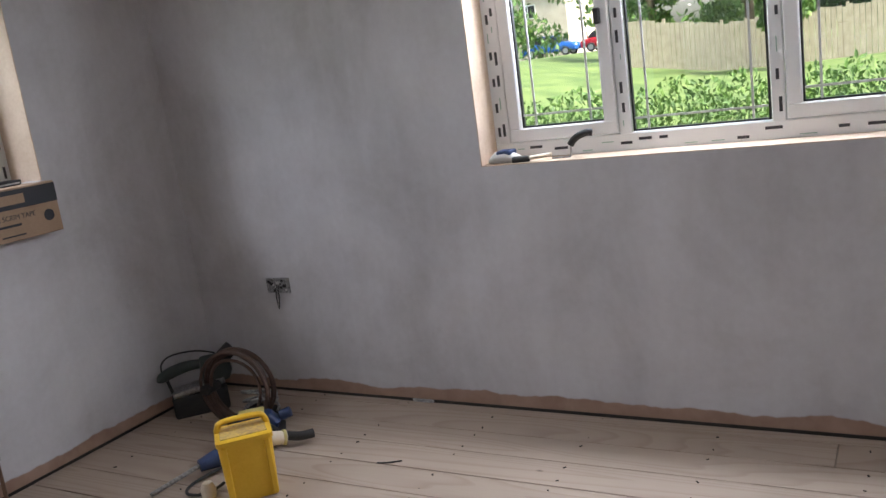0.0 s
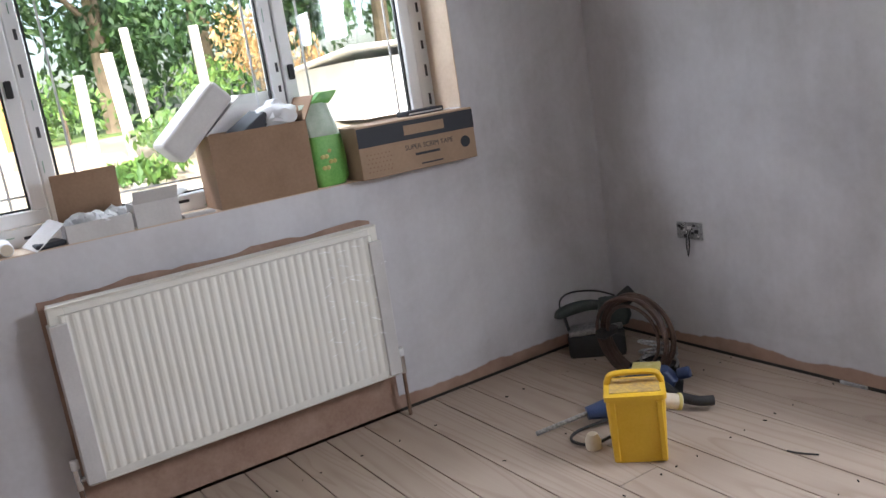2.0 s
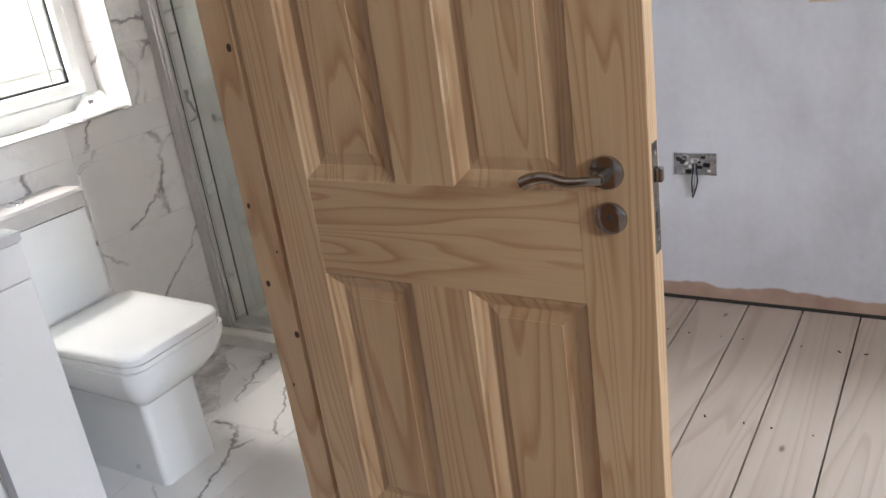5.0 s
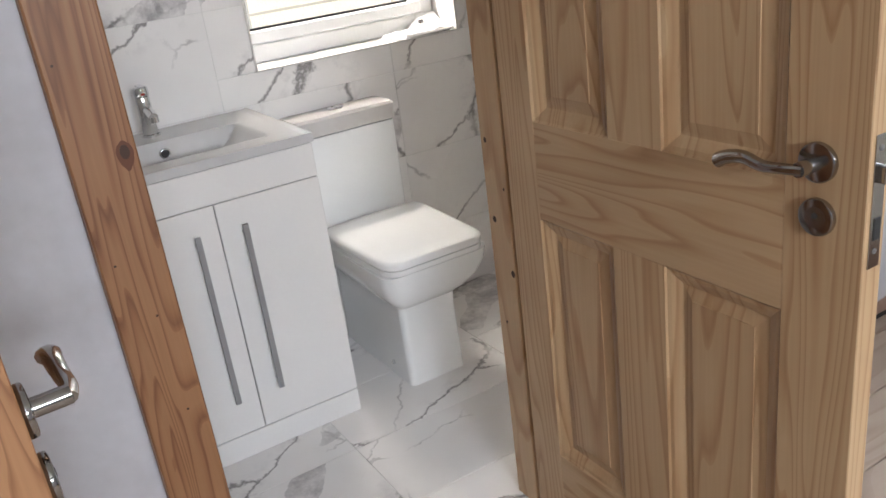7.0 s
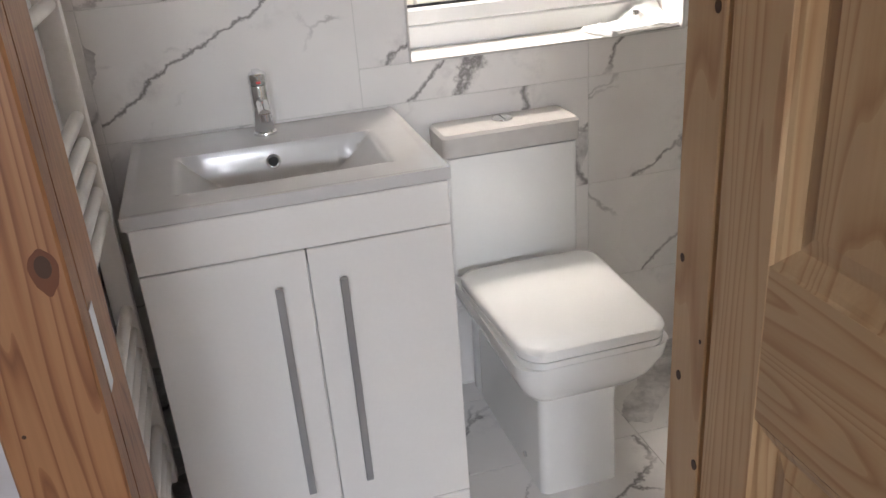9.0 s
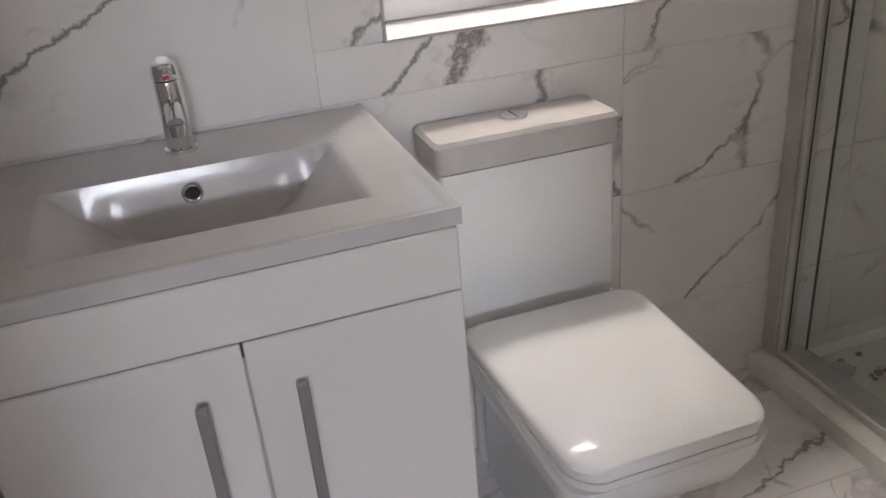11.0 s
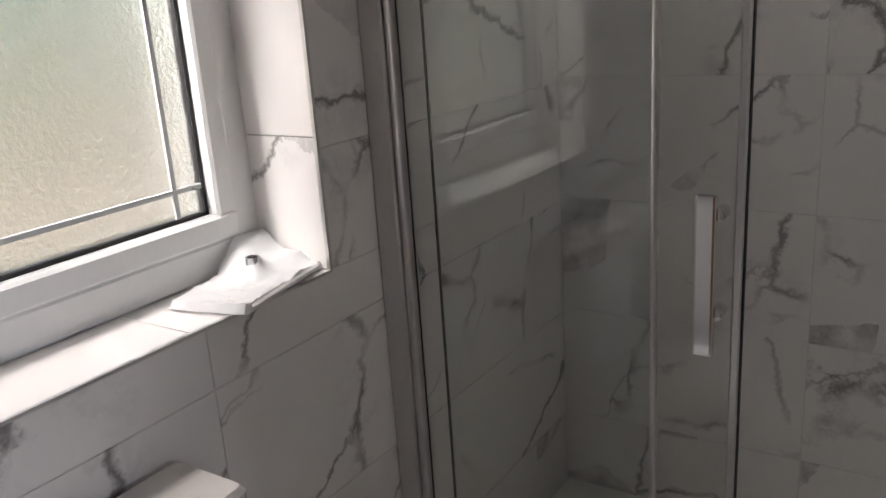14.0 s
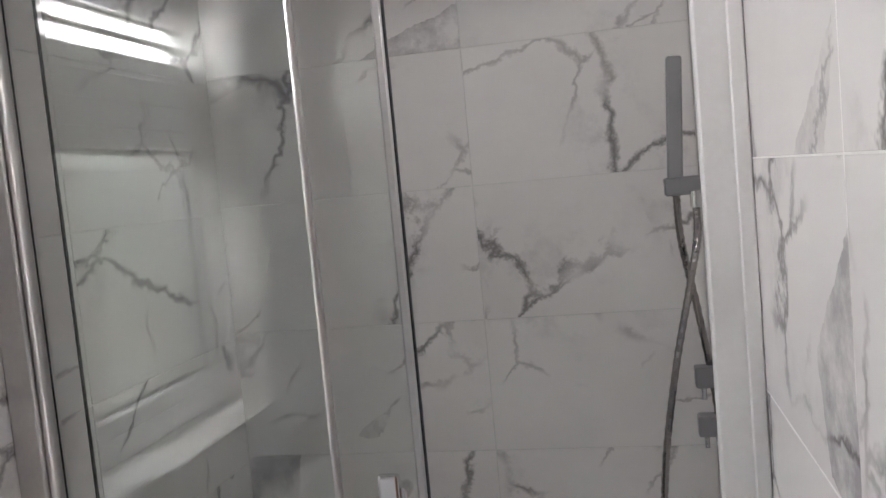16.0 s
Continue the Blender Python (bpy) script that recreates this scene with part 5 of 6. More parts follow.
for i, (x, y, w, h, m) in enumerate(((-10.6, 3.9, 1.1, 1.2, M_LEAF), (-9.6, 2.3, 0.7, 0.8, M_LEAF), (-8.3, 5.0, 0.8, 0.6, M_LEAF), (-11.2, 6.3, 1.2, 1.1, M_LEAF), (-6.9, 1.3, 0.5, 0.3, M_LEAF), (-7.0, 4.1, 0.6, 0.35, M_LEAF), (-12.0, 7.6, 1.0, 1.9, M_LEAFO), (-12.2, 8.4, 1.0, 1.5, M_LEAFO), (-9.8, 0.2, 1.0, 1.0, M_LEAF))):
    shrub(x, y, w, h, m, 80 + i, "brown-leaved shrub beside the shed" if m is M_LEAFO else "low green shrub on the soil")
rk = random.Random(31)
for i in range(60):
    x, y, s = rk.uniform(-9.5, -4.2), rk.uniform(-0.5, 8.5), rk.uniform(0.04, 0.15)
    b = bmesh.new()
    bmesh.ops.create_icosphere(b, subdivisions=1, radius=s, matrix=Matrix.Translation((x, y, ground_z(x, y) + s * 0.3)) @ Euler((i, i * 2, i * 3)).to_matrix().to_4x4() @ Matrix.Diagonal((1, 0.7, 0.55, 1)))
    solo("rubble_stone", b, M_POST if i % 3 else M_BRICK, "rough lump of rubble on the soil", "stone", "garden rubble")
gz = ground_z(-9.5, 8.3)
van2 = thing("white_shed", (-9.0, 8.6, gz), "low white shed with a flat sheet roof", "shed")
part("wall", box(-10.4, -7.6, 7.3, 10.6, gz - 0.1, gz + 0.72), M_WHITE, van2)
part("roof", turned(box(-1.6, 1.6, -1.8, 1.8, 0, 0.06, 0.01), pose(-9.0, 8.95, gz + 0.75, 0, -4, 0)), M_WHITE, van2)

# ---- bedroom corner: tools ----
tf = thing("site_transformer", (1.038, 3.710, 0.0), "yellow plastic portable site transformer, dusty on top", "transformer")
tm = pose(1.038, 3.710, 0.0, 0, 0, 46) @ Matrix.Diagonal((0.92, 1, 0.87, 1))


def tp(name, bm, mt, par, lab="", sm=False):
    return part(name, turned(bm, tm), mt, par, lab, sm)


sec = [rrect(-0.098, 0.098, -0.072, 0.072, 0.0, 0.015), rrect(-0.108, 0.108, -0.082, 0.082, 0.262, 0.018), rrect(-0.113, 0.113, -0.087, 0.087, 0.264, 0.018), rrect(-0.113, 0.113, -0.087, 0.087, 0.284, 0.018), rrect(-0.106, 0.106, -0.08, 0.08, 0.288, 0.016)]
tbody = tp("case", loft(sec), M_YELLOW, tf, "", True)
tp("top_recess", box(-0.092, 0.092, -0.062, 0.062, 0.287, 0.291, 0.001), M_DUST, tbody, "dusty recessed top")
for sx in (-1, 1):
    tp("corner_rib", box(sx * 0.085 - 0.012, sx * 0.085 + 0.012, -0.086, -0.072, 0.01, 0.262, 0.004), M_YELLOW, tbody)
hp = smooth_path([(-0.100, 0.028, 0.280), (-0.095, 0.028, 0.308), (-0.068, 0.028, 0.330), (0.068, 0.028, 0.330), (0.095, 0.028, 0.308), (0.100, 0.028, 0.280)], 6)
tp("carry_handle", tube(hp, 0.0135, 10, flat=0.9), M_YELLOW, tf, "moulded yellow carrying handle", True)
tp("outlet_plug", cyl((0.10, 0.035, 0.20), (0.17, 0.045, 0.185), 0.032, 20, 0.028, bev=0.004), M_CREAM, tf, "pale round outlet plug", True)
tp("plug_ring", cyl((0.155, 0.043, 0.188), (0.166, 0.0445, 0.186), 0.034, 20), M_PADY, tf, "", True)
tp("screw_hole", cyl((0.088, -0.055, 0.2878), (0.088, -0.055, 0.2892), 0.006, 10), M_BLACK, tbody)

cl = thing("cable_coil", (0.50, 4.13, 0.0), "standing coil of dusty brown cable", "cable")
cm = pose(0.555, 4.20, 0.185, 0, 0, 9)
rc = random.Random(2)
for k in range(9):
    off, rad_, ex = (k - 4) * 0.008, 0.172 + rc.uniform(-0.034, 0.006), rc.uniform(-0.006, 0.006)
    pts = [cm @ Vector(((rad_ * 0.95 + ex) * math.cos(a), off + 0.008 * math.sin(2 * a + k), rad_ * math.sin(a) * 1.02)) for a in np.linspace(0, 2 * math.pi, 41)]
    part("loop", tube(pts, 0.0075, 7), M_HOSE, cl, "", True)
part("tie", turned(box(-0.175, -0.12, -0.055, 0.055, -0.02, 0.02, 0.01), cm), M_BLACK, cl)

sd = thing("belt_sander", (0.22, 4.16, 0.0), "dark green belt sander with a dusty metal deck on the boards", "power tool")
sm_ = pose(0.20, 4.32, 0.0, 0, 0, 47) @ Matrix.Diagonal((0.85, 0.85, 0.9, 1))


def sp_(name, bm, mt, par, lab="", smo=True):
    return part(name, turned(bm, sm_), mt, par, lab, smo)


sp_("base_housing", loft([rrect(-0.17, 0.13, -0.07, 0.07, 0.0, 0.02), rrect(-0.175, 0.135, -0.075, 0.075, 0.02, 0.025), rrect(-0.175, 0.135, -0.075, 0.075, 0.10, 0.025), rrect(-0.16, 0.12, -0.065, 0.065, 0.115, 0.02)]), M_BLACK, sd, "black belt housing")
sp_("deck_plate", turned(box(-0.165, 0.13, -0.062, 0.062, 0.0, 0.034, 0.01, 2), pose(0, 0, 0.125, 0, -7, 0)), M_STEEL, sd, "dusty grey metal deck")
sp_("motor_body", loft([rrect(0.02, 0.16, -0.05, 0.05, 0.155, 0.03), rrect(0.0, 0.18, -0.06, 0.06, 0.20, 0.035), rrect(0.01, 0.17, -0.055, 0.055, 0.285, 0.035)]), M_DARKGREEN, sd, "dark green motor housing")
sp_("grip", tube(smooth_path([(0.05, 0, 0.255), (-0.05, 0, 0.262), (-0.14, 0, 0.248), (-0.205, 0, 0.225), (-0.215, 0, 0.205)], 6), 0.026, 12, radii=[0.022 + 0.010 * math.sin(math.pi * i / 24) for i in range(25)]), M_DARKGREEN, sd, "long dark green grip")
sp_("front_knob", cyl((0.13, -0.02, 0.27), (0.20, 0.0, 0.315), 0.042, 18, bev=0.008), M_BLACK, sd, "black front knob")
sp_("strut", cyl((-0.165, 0, 0.13), (-0.185, 0, 0.22), 0.009, 10), M_BLACK, sd)
sp_("flex", tube(smooth_path([(-0.20, 0.01, 0.225), (-0.195, 0.0, 0.30), (-0.13, 0.01, 0.335), (0.0, 0.0, 0.335), (0.10, 0.01, 0.30)], 8), 0.005, 7), M_BLACK, sd, "black flex looped over the grip")

od = thing("orbital_sander", (0.86, 4.10, 0.0), "blue and yellow dusty palm sander lying on a dark case", "power tool")
om = pose(0.77, 4.06, 0.0, 0, 0, 40) @ Matrix.Diagonal((0.85, 0.85, 0.9, 1))


def op_(name, bm, mt, par, lab="", smo=True):
    return part(name, turned(bm, om), mt, par, lab, smo)


op_("case", loft([rrect(-0.13, 0.13, -0.07, 0.07, 0.0, 0.02), rrect(-0.14, 0.14, -0.075, 0.075, 0.07, 0.025)]), M_BLACK, od, "low dark case")
op_("body", loft([rrect(-0.12, 0.10, -0.055, 0.055, 0.071, 0.03), rrect(-0.13, 0.12, -0.06, 0.06, 0.105, 0.035), rrect(-0.10, 0.08, -0.045, 0.045, 0.15, 0.03)]), M_BLUE, od, "blue plastic body")
op_("pad", box(-0.085, 0.045, -0.05, 0.05, 0.151, 0.166, 0.004), M_PADY, od, "dusty yellow pad")
op_("knob", cyl((0.12, 0.0, 0.12), (0.175, -0.01, 0.135), 0.026, 16, bev=0.006), M_BLUE, od)
op_("grip", tube(smooth_path([(0.06, -0.06, 0.09), (0.12, -0.10, 0.06), (0.20, -0.12, 0.045), (0.27, -0.105, 0.04)], 6), 0.022, 10), M_BLACK, od, "black rubber hose end")

dr = thing("drill", (0.78, 3.66, 0.0), "blue drill with long steel rod on the floorboards", "power tool")
part("body", tube([(0.84, 3.90, 0.06), (0.79, 3.84, 0.06), (0.735, 3.74, 0.05)], 0.045, 14, radii=[0.045, 0.045, 0.025]), M_BLUE, dr, "", True)
part("grip", tube([(0.80, 3.84, 0.07), (0.76, 3.88, 0.11), (0.75, 3.91, 0.14)], 0.02, 10), M_BLACK, dr, "", True)
part("rod", cyl((0.735, 3.74, 0.05), (0.655, 3.55, 0.012), 0.009, 10), M_STEEL, dr, "dull steel rod", True)
part("flex", tube(smooth_path([(0.82, 3.86, 0.03), (0.76, 3.68, 0.012), (0.80, 3.60, 0.012), (0.88, 3.62, 0.012), (0.90, 3.70, 0.02)], 8), 0.006, 7), M_BLACK, dr, "", True)
solo("small_bottle", loft([rrect(0.865, 0.915, 3.60, 3.65, 0.0, 0.02), rrect(0.862, 0.918, 3.597, 3.653, 0.03, 0.024), rrect(0.872, 0.908, 3.607, 3.643, 0.058, 0.016)]), M_CREAM, "small pale plastic cap lying on the boards", "cap", smooth=True)
dm = thing("metal_offcut", (0.62, 4.30, 0.0), "coiled steel offcuts behind the cable", "offcuts")
for k in range(4):
    part("strip", tube([(0.60 + 0.09 * math.cos(a), 4.28 + 0.06 * math.sin(a), 0.05 + 0.028 * k + 0.02 * math.sin(a + k)) for a in np.linspace(0, 5.5, 24)], 0.006, 6), M_STEEL, dm)
part("block", box(0.50, 0.66, 4.20, 4.34, 0.0, 0.05, 0.004), M_BLACK, dm)
solo("wood_splinter", tube(smooth_path([(1.40, 4.02, 0.003), (1.44, 4.03, 0.004), (1.49, 4.06, 0.003)], 4), 0.003, 6), M_BLACK, "dark thin offcut on the floorboards", "offcut")

# ---- on the west sill ----
SA = WIN_A[2] + 0.004
ri = random.Random(6)
k = 0
for row, n_ in ((0, 8), (1, 6)):
    for i in range(n_):
        y = 1.690 + 0.047 * i + row * 0.026
        z = SA + 0.0225 + row * 0.0395
        x1 = 0.0 - ri.uniform(0.0, 0.03) if row == 0 else -0.01 - ri.uniform(0, 0.04)
        tb = thing("sealant_tube", (x1 - 0.09, y, z - 0.0225), "white plastic sealant tube stacked on the sill", "tube", "tubes on the sill")
        part("barrel", cyl((x1, y, z), (x1 - 0.17, y + ri.uniform(-0.01, 0.01), z), 0.0222, 18, bev=0.003), M_BLACK if (row == 0 and i == 0) else M_WPLASTIC, tb, "", True)
        part("end_cap", cyl((x1 - 0.006, y, z), (x1 + 0.0015, y, z), 0.0185, 18), M_CREAM if i % 3 else M_WPLASTIC, tb, "", True)
for i in range(2):
    y = 1.80 + 0.09 * i
    tb = thing("sealant_tube", (-0.11, y, SA + 0.1), "white sealant tube lying across the stack", "tube", "tubes on the sill")
    part("barrel", cyl((-0.04, y, SA + 0.124), (-0.15, y + 0.10, SA + 0.13), 0.022, 18, bev=0.003), M_WPLASTIC, tb, "", True)
for i in range(4):
    z = SA + 0.028 + 0.052 * i
    rl = thing("tape_roll", (-0.08, 1.60, z - 0.026), "cream paper roll stacked in the window corner", "roll", "rolls on the sill")
    part("roll", cyl((-0.012 - 0.02 * i, 1.592 + 0.004 * i, z), (-0.11 - 0.02 * i, 1.625 + 0.01 * i, z + 0.012), 0.026, 20, bev=0.002), M_CREAM, rl, "", True)
    part("core", cyl((-0.0115 - 0.02 * i, 1.592 + 0.004 * i, z), (-0.011 - 0.02 * i, 1.592 + 0.004 * i, z), 0.012, 14), M_CARD, rl)


def carton(name, x0, x1, y0, y1, z0, h, outside, inside, label, flaps):
    """An open box of thin board with turned-out flaps: (edge, length, angle)."""
    c = thing(name, ((x0 + x1) / 2, (y0 + y1) / 2, z0), label, "box")
    t = 0.004
    part("base", box(x0, x1, y0, y1, z0, z0 + t), outside, c)
    part("side", box(x1 - t, x1, y0, y1, z0 + t, z0 + h), outside, c)
    part("side", box(x0, x0 + t, y0, y1, z0 + t, z0 + h), outside, c)
    part("side", box(x0 + t, x1 - t, y0, y0 + t, z0 + t, z0 + h), outside, c)
    part("side", box(x0 + t, x1 - t, y1 - t, y1, z0 + t, z0 + h), outside, c)
    for edge, L, ang, mt in flaps:
        if edge in "NS":
            b = box(x0, x1, 0, L, 0, t)
            y = y1 if edge == "N" else y0
            b = turned(b, Matrix.Translation((0, y, z0 + h)) @ Matrix.Rotation(radians(ang if edge == "N" else 180 - ang), 4, "X"))
        else:
            b = box(0, L, y0, y1, 0, t)
            x = x1 if edge == "E" else x0
            b = turned(b, Matrix.Translation((x, 0, z0 + h)) @ Matrix.Rotation(radians(-ang if edge == "E" else -(180 - ang)), 4, "Y"))
        part("flap", b, mt, c, "folded board flap")
    return c


carton("open_box", -0.125, 0.0, 2.205, 2.425, SA, 0.062, M_WCARD, M_CARD, "small pale carton with its brown lid up, full of bags", [("W", 0.17, 100, M_CARD)])
for i in range(9):
    bagm = bmesh.new()
    bmesh.ops.create_icosphere(bagm, subdivisions=2, radius=0.034, matrix=Matrix.Translation((-0.06 + ri.uniform(-0.03, 0.03), 2.240 + 0.02 * i, SA + 0.062 + ri.uniform(-0.01, 0.01))) @ Matrix.Diagonal((1, 0.8, ri.uniform(0.5, 0.8), 1)))
    for v in bagm.verts:
        v.co += Vector((noise.noise(v.co * 60), noise.noise(v.co * 55 + Vector((3, 0, 0))), noise.noise(v.co * 60 + Vector((0, 9, 0))))) * 0.009
    solo("plastic_bag", bagm, M_POLY, "crumpled small clear plastic bag in the open carton", "bag", "bags in the carton")
carton("open_box", -0.13, -0.006, 2.437, 2.595, SA, 0.085, M_WCARD, M_WCARD, "small white carton with a lifted lid", [("E", 0.055, 55, M_WCARD), ("N", 0.05, 20, M_WCARD)])
solo("folded_leaflet", turned(box(-0.05, 0.05, -0.08, 0.05, 0, 0.002), pose(-0.05, 2.150, SA + 0.05, 35, 10, 20)), M_WCARD, "folded white leaflet leaning on the carton", "leaflet")
solo("dark_pouch", turned(box(-0.05, 0.05, -0.05, 0.05, 0, 0.02, 0.008, 2), pose(-0.05, 2.145, SA + 0.001, 0, 0, 10)), M_NAVY, "dark flat pouch on the sill", "pouch")
solo("paper_scrap", box(-0.05, 0.0, 2.600, 2.720, SA, SA + 0.012, 0.004), M_WCARD, "flat white card scrap on the sill", "card")

bigb = carton("open_box", -0.19, 0.0, 2.745, 3.135, SA, 0.275, M_CARD, M_CARD, "large brown open carton full of packaging", [("S", 0.20, 140, M_WCARD), ("N", 0.10, 60, M_CARD), ("W", 0.14, 70, M_WCARD)])
part("flap", turned(box(-0.17, 0.0, 0.0, 0.31, 0.0, 0.105, 0.02, 3), Matrix.Translation((0, 2.645, SA + 0.19)) @ Matrix.Rotation(radians(42), 4, "X")), M_WCARD, bigb, "white lid sticking out of the carton")
part("packaging", turned(box(-0.06, 0.06, -0.09, 0.09, 0, 0.05, 0.006), pose(-0.09, 2.930, SA + 0.25, 30, 5, 10)), M_NAVY, bigb, "dark printed packet")
wp = bmesh.new()
bmesh.ops.create_icosphere(wp, subdivisions=3, radius=0.085, matrix=Matrix.Translation((-0.09, 3.050, SA + 0.30)) @ Matrix.Diagonal((0.9, 1.0, 0.7, 1)))
for v in wp.verts:
    v.co += 0.02 * Vector((noise.noise(v.co * 25), noise.noise(v.co * 25 + Vector((5, 0, 0))), noise.noise(v.co * 25 + Vector((0, 7, 0)))))
part("wrap", wp, M_POLY, bigb, "white crumpled wrapping", True)

gb = thing("green_bag", (-0.07, 3.220, SA), "half-clear plastic sack with green print", "bag")
sec = []
for z, hx, hy, o in ((0, 0.05, 0.062, 0), (0.03, 0.06, 0.072, 0), (0.12, 0.062, 0.072, 0.004), (0.20, 0.055, 0.066, 0.0), (0.27, 0.045, 0.058, -0.01), (0.33, 0.04, 0.055, -0.012)):
    sec.append([(x + 0.022 * noise.noise((x * 22, y * 22, z * 14)) * min(1, z * 9), y + o + 0.018 * noise.noise((y * 25, x * 20, z * 17 + 4)) * min(1, z * 9), SA + z) for x, y, _ in rrect(-0.07 - hx, -0.07 + hx, 3.218 - hy, 3.218 + hy, 0, 0.03)])
part("lower", loft(sec[:4]), M_GREEN, gb, "bright green printed lower part", True)
part("upper", loft(sec[3:]), M_PALEGREEN, gb, "clear upper part", True)
nk = loft([[(x + 0.01 * noise.noise((x * 50, y * 50, 2)), y + 0.025 * k, SA + 0.325 + 0.022 * k + 0.012 * noise.noise((x * 45, y * 45, k))) for x, y, _ in rrect(-0.105 + 0.012 * k, -0.035 - 0.008 * k, 3.165 + 0.008 * k, 3.268, 0, 0.02)] for k in range(3)])
part("neck", nk, M_GREEN, gb, "crumpled green folded top", True)
fw = bmesh.new()
for i in range(7):
    bmesh.ops.create_icosphere(fw, subdivisions=1, radius=0.010, matrix=Matrix.Translation((-0.012, 3.185 + 0.016 * (i % 4), SA + 0.075 + 0.022 * (i // 2))) @ Matrix.Diagonal((0.3, 1.2, 1, 1)))
pr = part("flower_print", fw, M_PADY, gb, "yellow flower print")
pr["kind"] = "stuff"

bx = thing("tool_box_carton", (-0.05, 3.600, SA), "closed tan carton with a dark printed band", "box")
part("carton", box(-0.145, 0.067, 3.306, 3.866, SA, SA + 0.213, 0.003), M_CARDL, bx)
part("dark_band", box(-0.135, 0.0685, 3.307, 3.865, SA + 0.128, SA + 0.205), M_NAVY, bx, "dark printed band")
part("logo", box(0.05, 0.0695, 3.520, 3.715, SA + 0.147, SA + 0.186), M_CARDL, bx, "plain tan name block")
for a, b, z, h in ((3.560, 3.680, 0.058, 0.010), (3.585, 3.690, 0.018, 0.006)):
    part("print_line", box(0.05, 0.068, a, b, SA + z, SA + z + h), M_NAVY, bx)
cu = bpy.data.curves.new("lettering", "FONT")
cu.body, cu.size, cu.extrude = "SUPER SCRIM TAPE", 0.028, 0.0004
cu.materials.append(M_NAVY)
lt = new("lettering", cu)
lt.parent = bx
lt.location = Vector((0.0675, 3.515, SA + 0.086)) - BASE[bx.name]
lt.rotation_euler = (radians(90), 0, radians(90))
for i in range(7):
    for j in range(5):
        part("print_dot", box(0.05, 0.0676, 3.335 + 0.017 * i + 0.006 * (j % 2), 3.342 + 0.017 * i + 0.006 * (j % 2), SA + 0.025 + 0.017 * j, SA + 0.031 + 0.017 * j), M_CARD, bx)
part("stamp", cyl((0.05, 3.812, SA + 0.075), (0.0678, 3.812, SA + 0.075), 0.024, 20), M_NAVY, bx, "round dark stamp")
pen = thing("flat_dark_case", (-0.06, 3.700, SA + 0.213), "small flat dark case on the carton", "case")
part("case", turned(box(-0.04, 0.04, -0.10, 0.10, 0, 0.022, 0.004), pose(-0.08, 3.700, SA + 0.213, 0, 0, 6)), M_NAVY, pen)
part("label", turned(box(0.0401, 0.0408, -0.09, 0.09, 0.006, 0.012), pose(-0.08, 3.700, SA + 0.213, 0, 0, 6)), M_WCARD, pen)
solo("paper_sheet", turned(box(-0.05, 0.05, -0.07, 0.07, 0, 0.003), pose(-0.05, 3.860, SA + 0.214, 6, 0, 5)), M_WCARD, "loose white paper on the carton", "paper")

# ---- on the north sill ----
SB = WIN_B[2] + 0.004
gl = thing("work_glove", (1.78, 4.66, SB), "blue and white work glove on the sill", "glove")
gs = []
for u, w, h in ((0, 0.02, 0.012), (0.03, 0.035, 0.024), (0.08, 0.038, 0.026), (0.12, 0.03, 0.016), (0.15, 0.012, 0.008)):
    gs.append([(1.735 + u, 4.66 + w * math.cos(a), SB + h + h * math.sin(a)) for a in np.linspace(0, 2 * math.pi, 14, endpoint=False)])
part("palm", loft(gs), M_WCARD, gl, "pale glove palm", True)
part("cuff", box(1.775, 1.84, 4.63, 4.70, SB + 0.03, SB + 0.052, 0.008, 2), M_BLUE, gl, "blue patch", True)
fl = thing("filling_knife", (1.88, 4.65, SB), "scraper with black and wooden handle on the sill", "scraper")
part("handle", tube([(1.845, 4.635, SB + 0.012), (1.90, 4.64, SB + 0.013), (1.915, 4.645, SB + 0.013)], 0.013, 10), M_BLACK, fl, "", True)
part("blade_stock", tube([(1.912, 4.645, SB + 0.013), (1.97, 4.66, SB + 0.018), (2.0, 4.67, SB + 0.02)], 0.014, 10, flat=0.6), M_CREAM, fl, "", True)
br = thing("bent_scraper", (2.10, 4.70, SB), "dusty bent trowel leaning up on the sill", "trowel")
part("shank", tube(smooth_path([(2.00, 4.67, SB + 0.004), (2.06, 4.675, SB + 0.004), (2.075, 4.68, SB + 0.01), (2.078, 4.68, SB + 0.05)], 5), 0.004, 8), M_STEEL, br, "", True)
part("grip", tube(smooth_path([(2.076, 4.68, SB + 0.048), (2.10, 4.685, SB + 0.075), (2.14, 4.69, SB + 0.09), (2.165, 4.695, SB + 0.088)], 5), 0.014, 10), M_BLACK, br, "", True)

# ---- dark gap at the foot of the walls ----
for b in ((0.0, 0.003, SOUTH_BED, NORTH, -0.02, 0.012), (0.003, EAST, NORTH - 0.003, NORTH, -0.02, 0.012), (0.003, 1.50, SOUTH_BED, SOUTH_BED + 0.003, -0.02, 0.012)):
    tagged(solo("trim_gap", box(*b), M_DARKGAP, "dark open gap where the wall meets the boards", "gap"), kind="structure")
cs = box(1.22, 1.33, NORTH - 0.012, NORTH - 0.003, 0.0, 0.014, 0.002)
tagged(solo("trim_batten", cs, M_STEEL, "thin grey strip at the foot of the wall", "strip"), kind="structure")

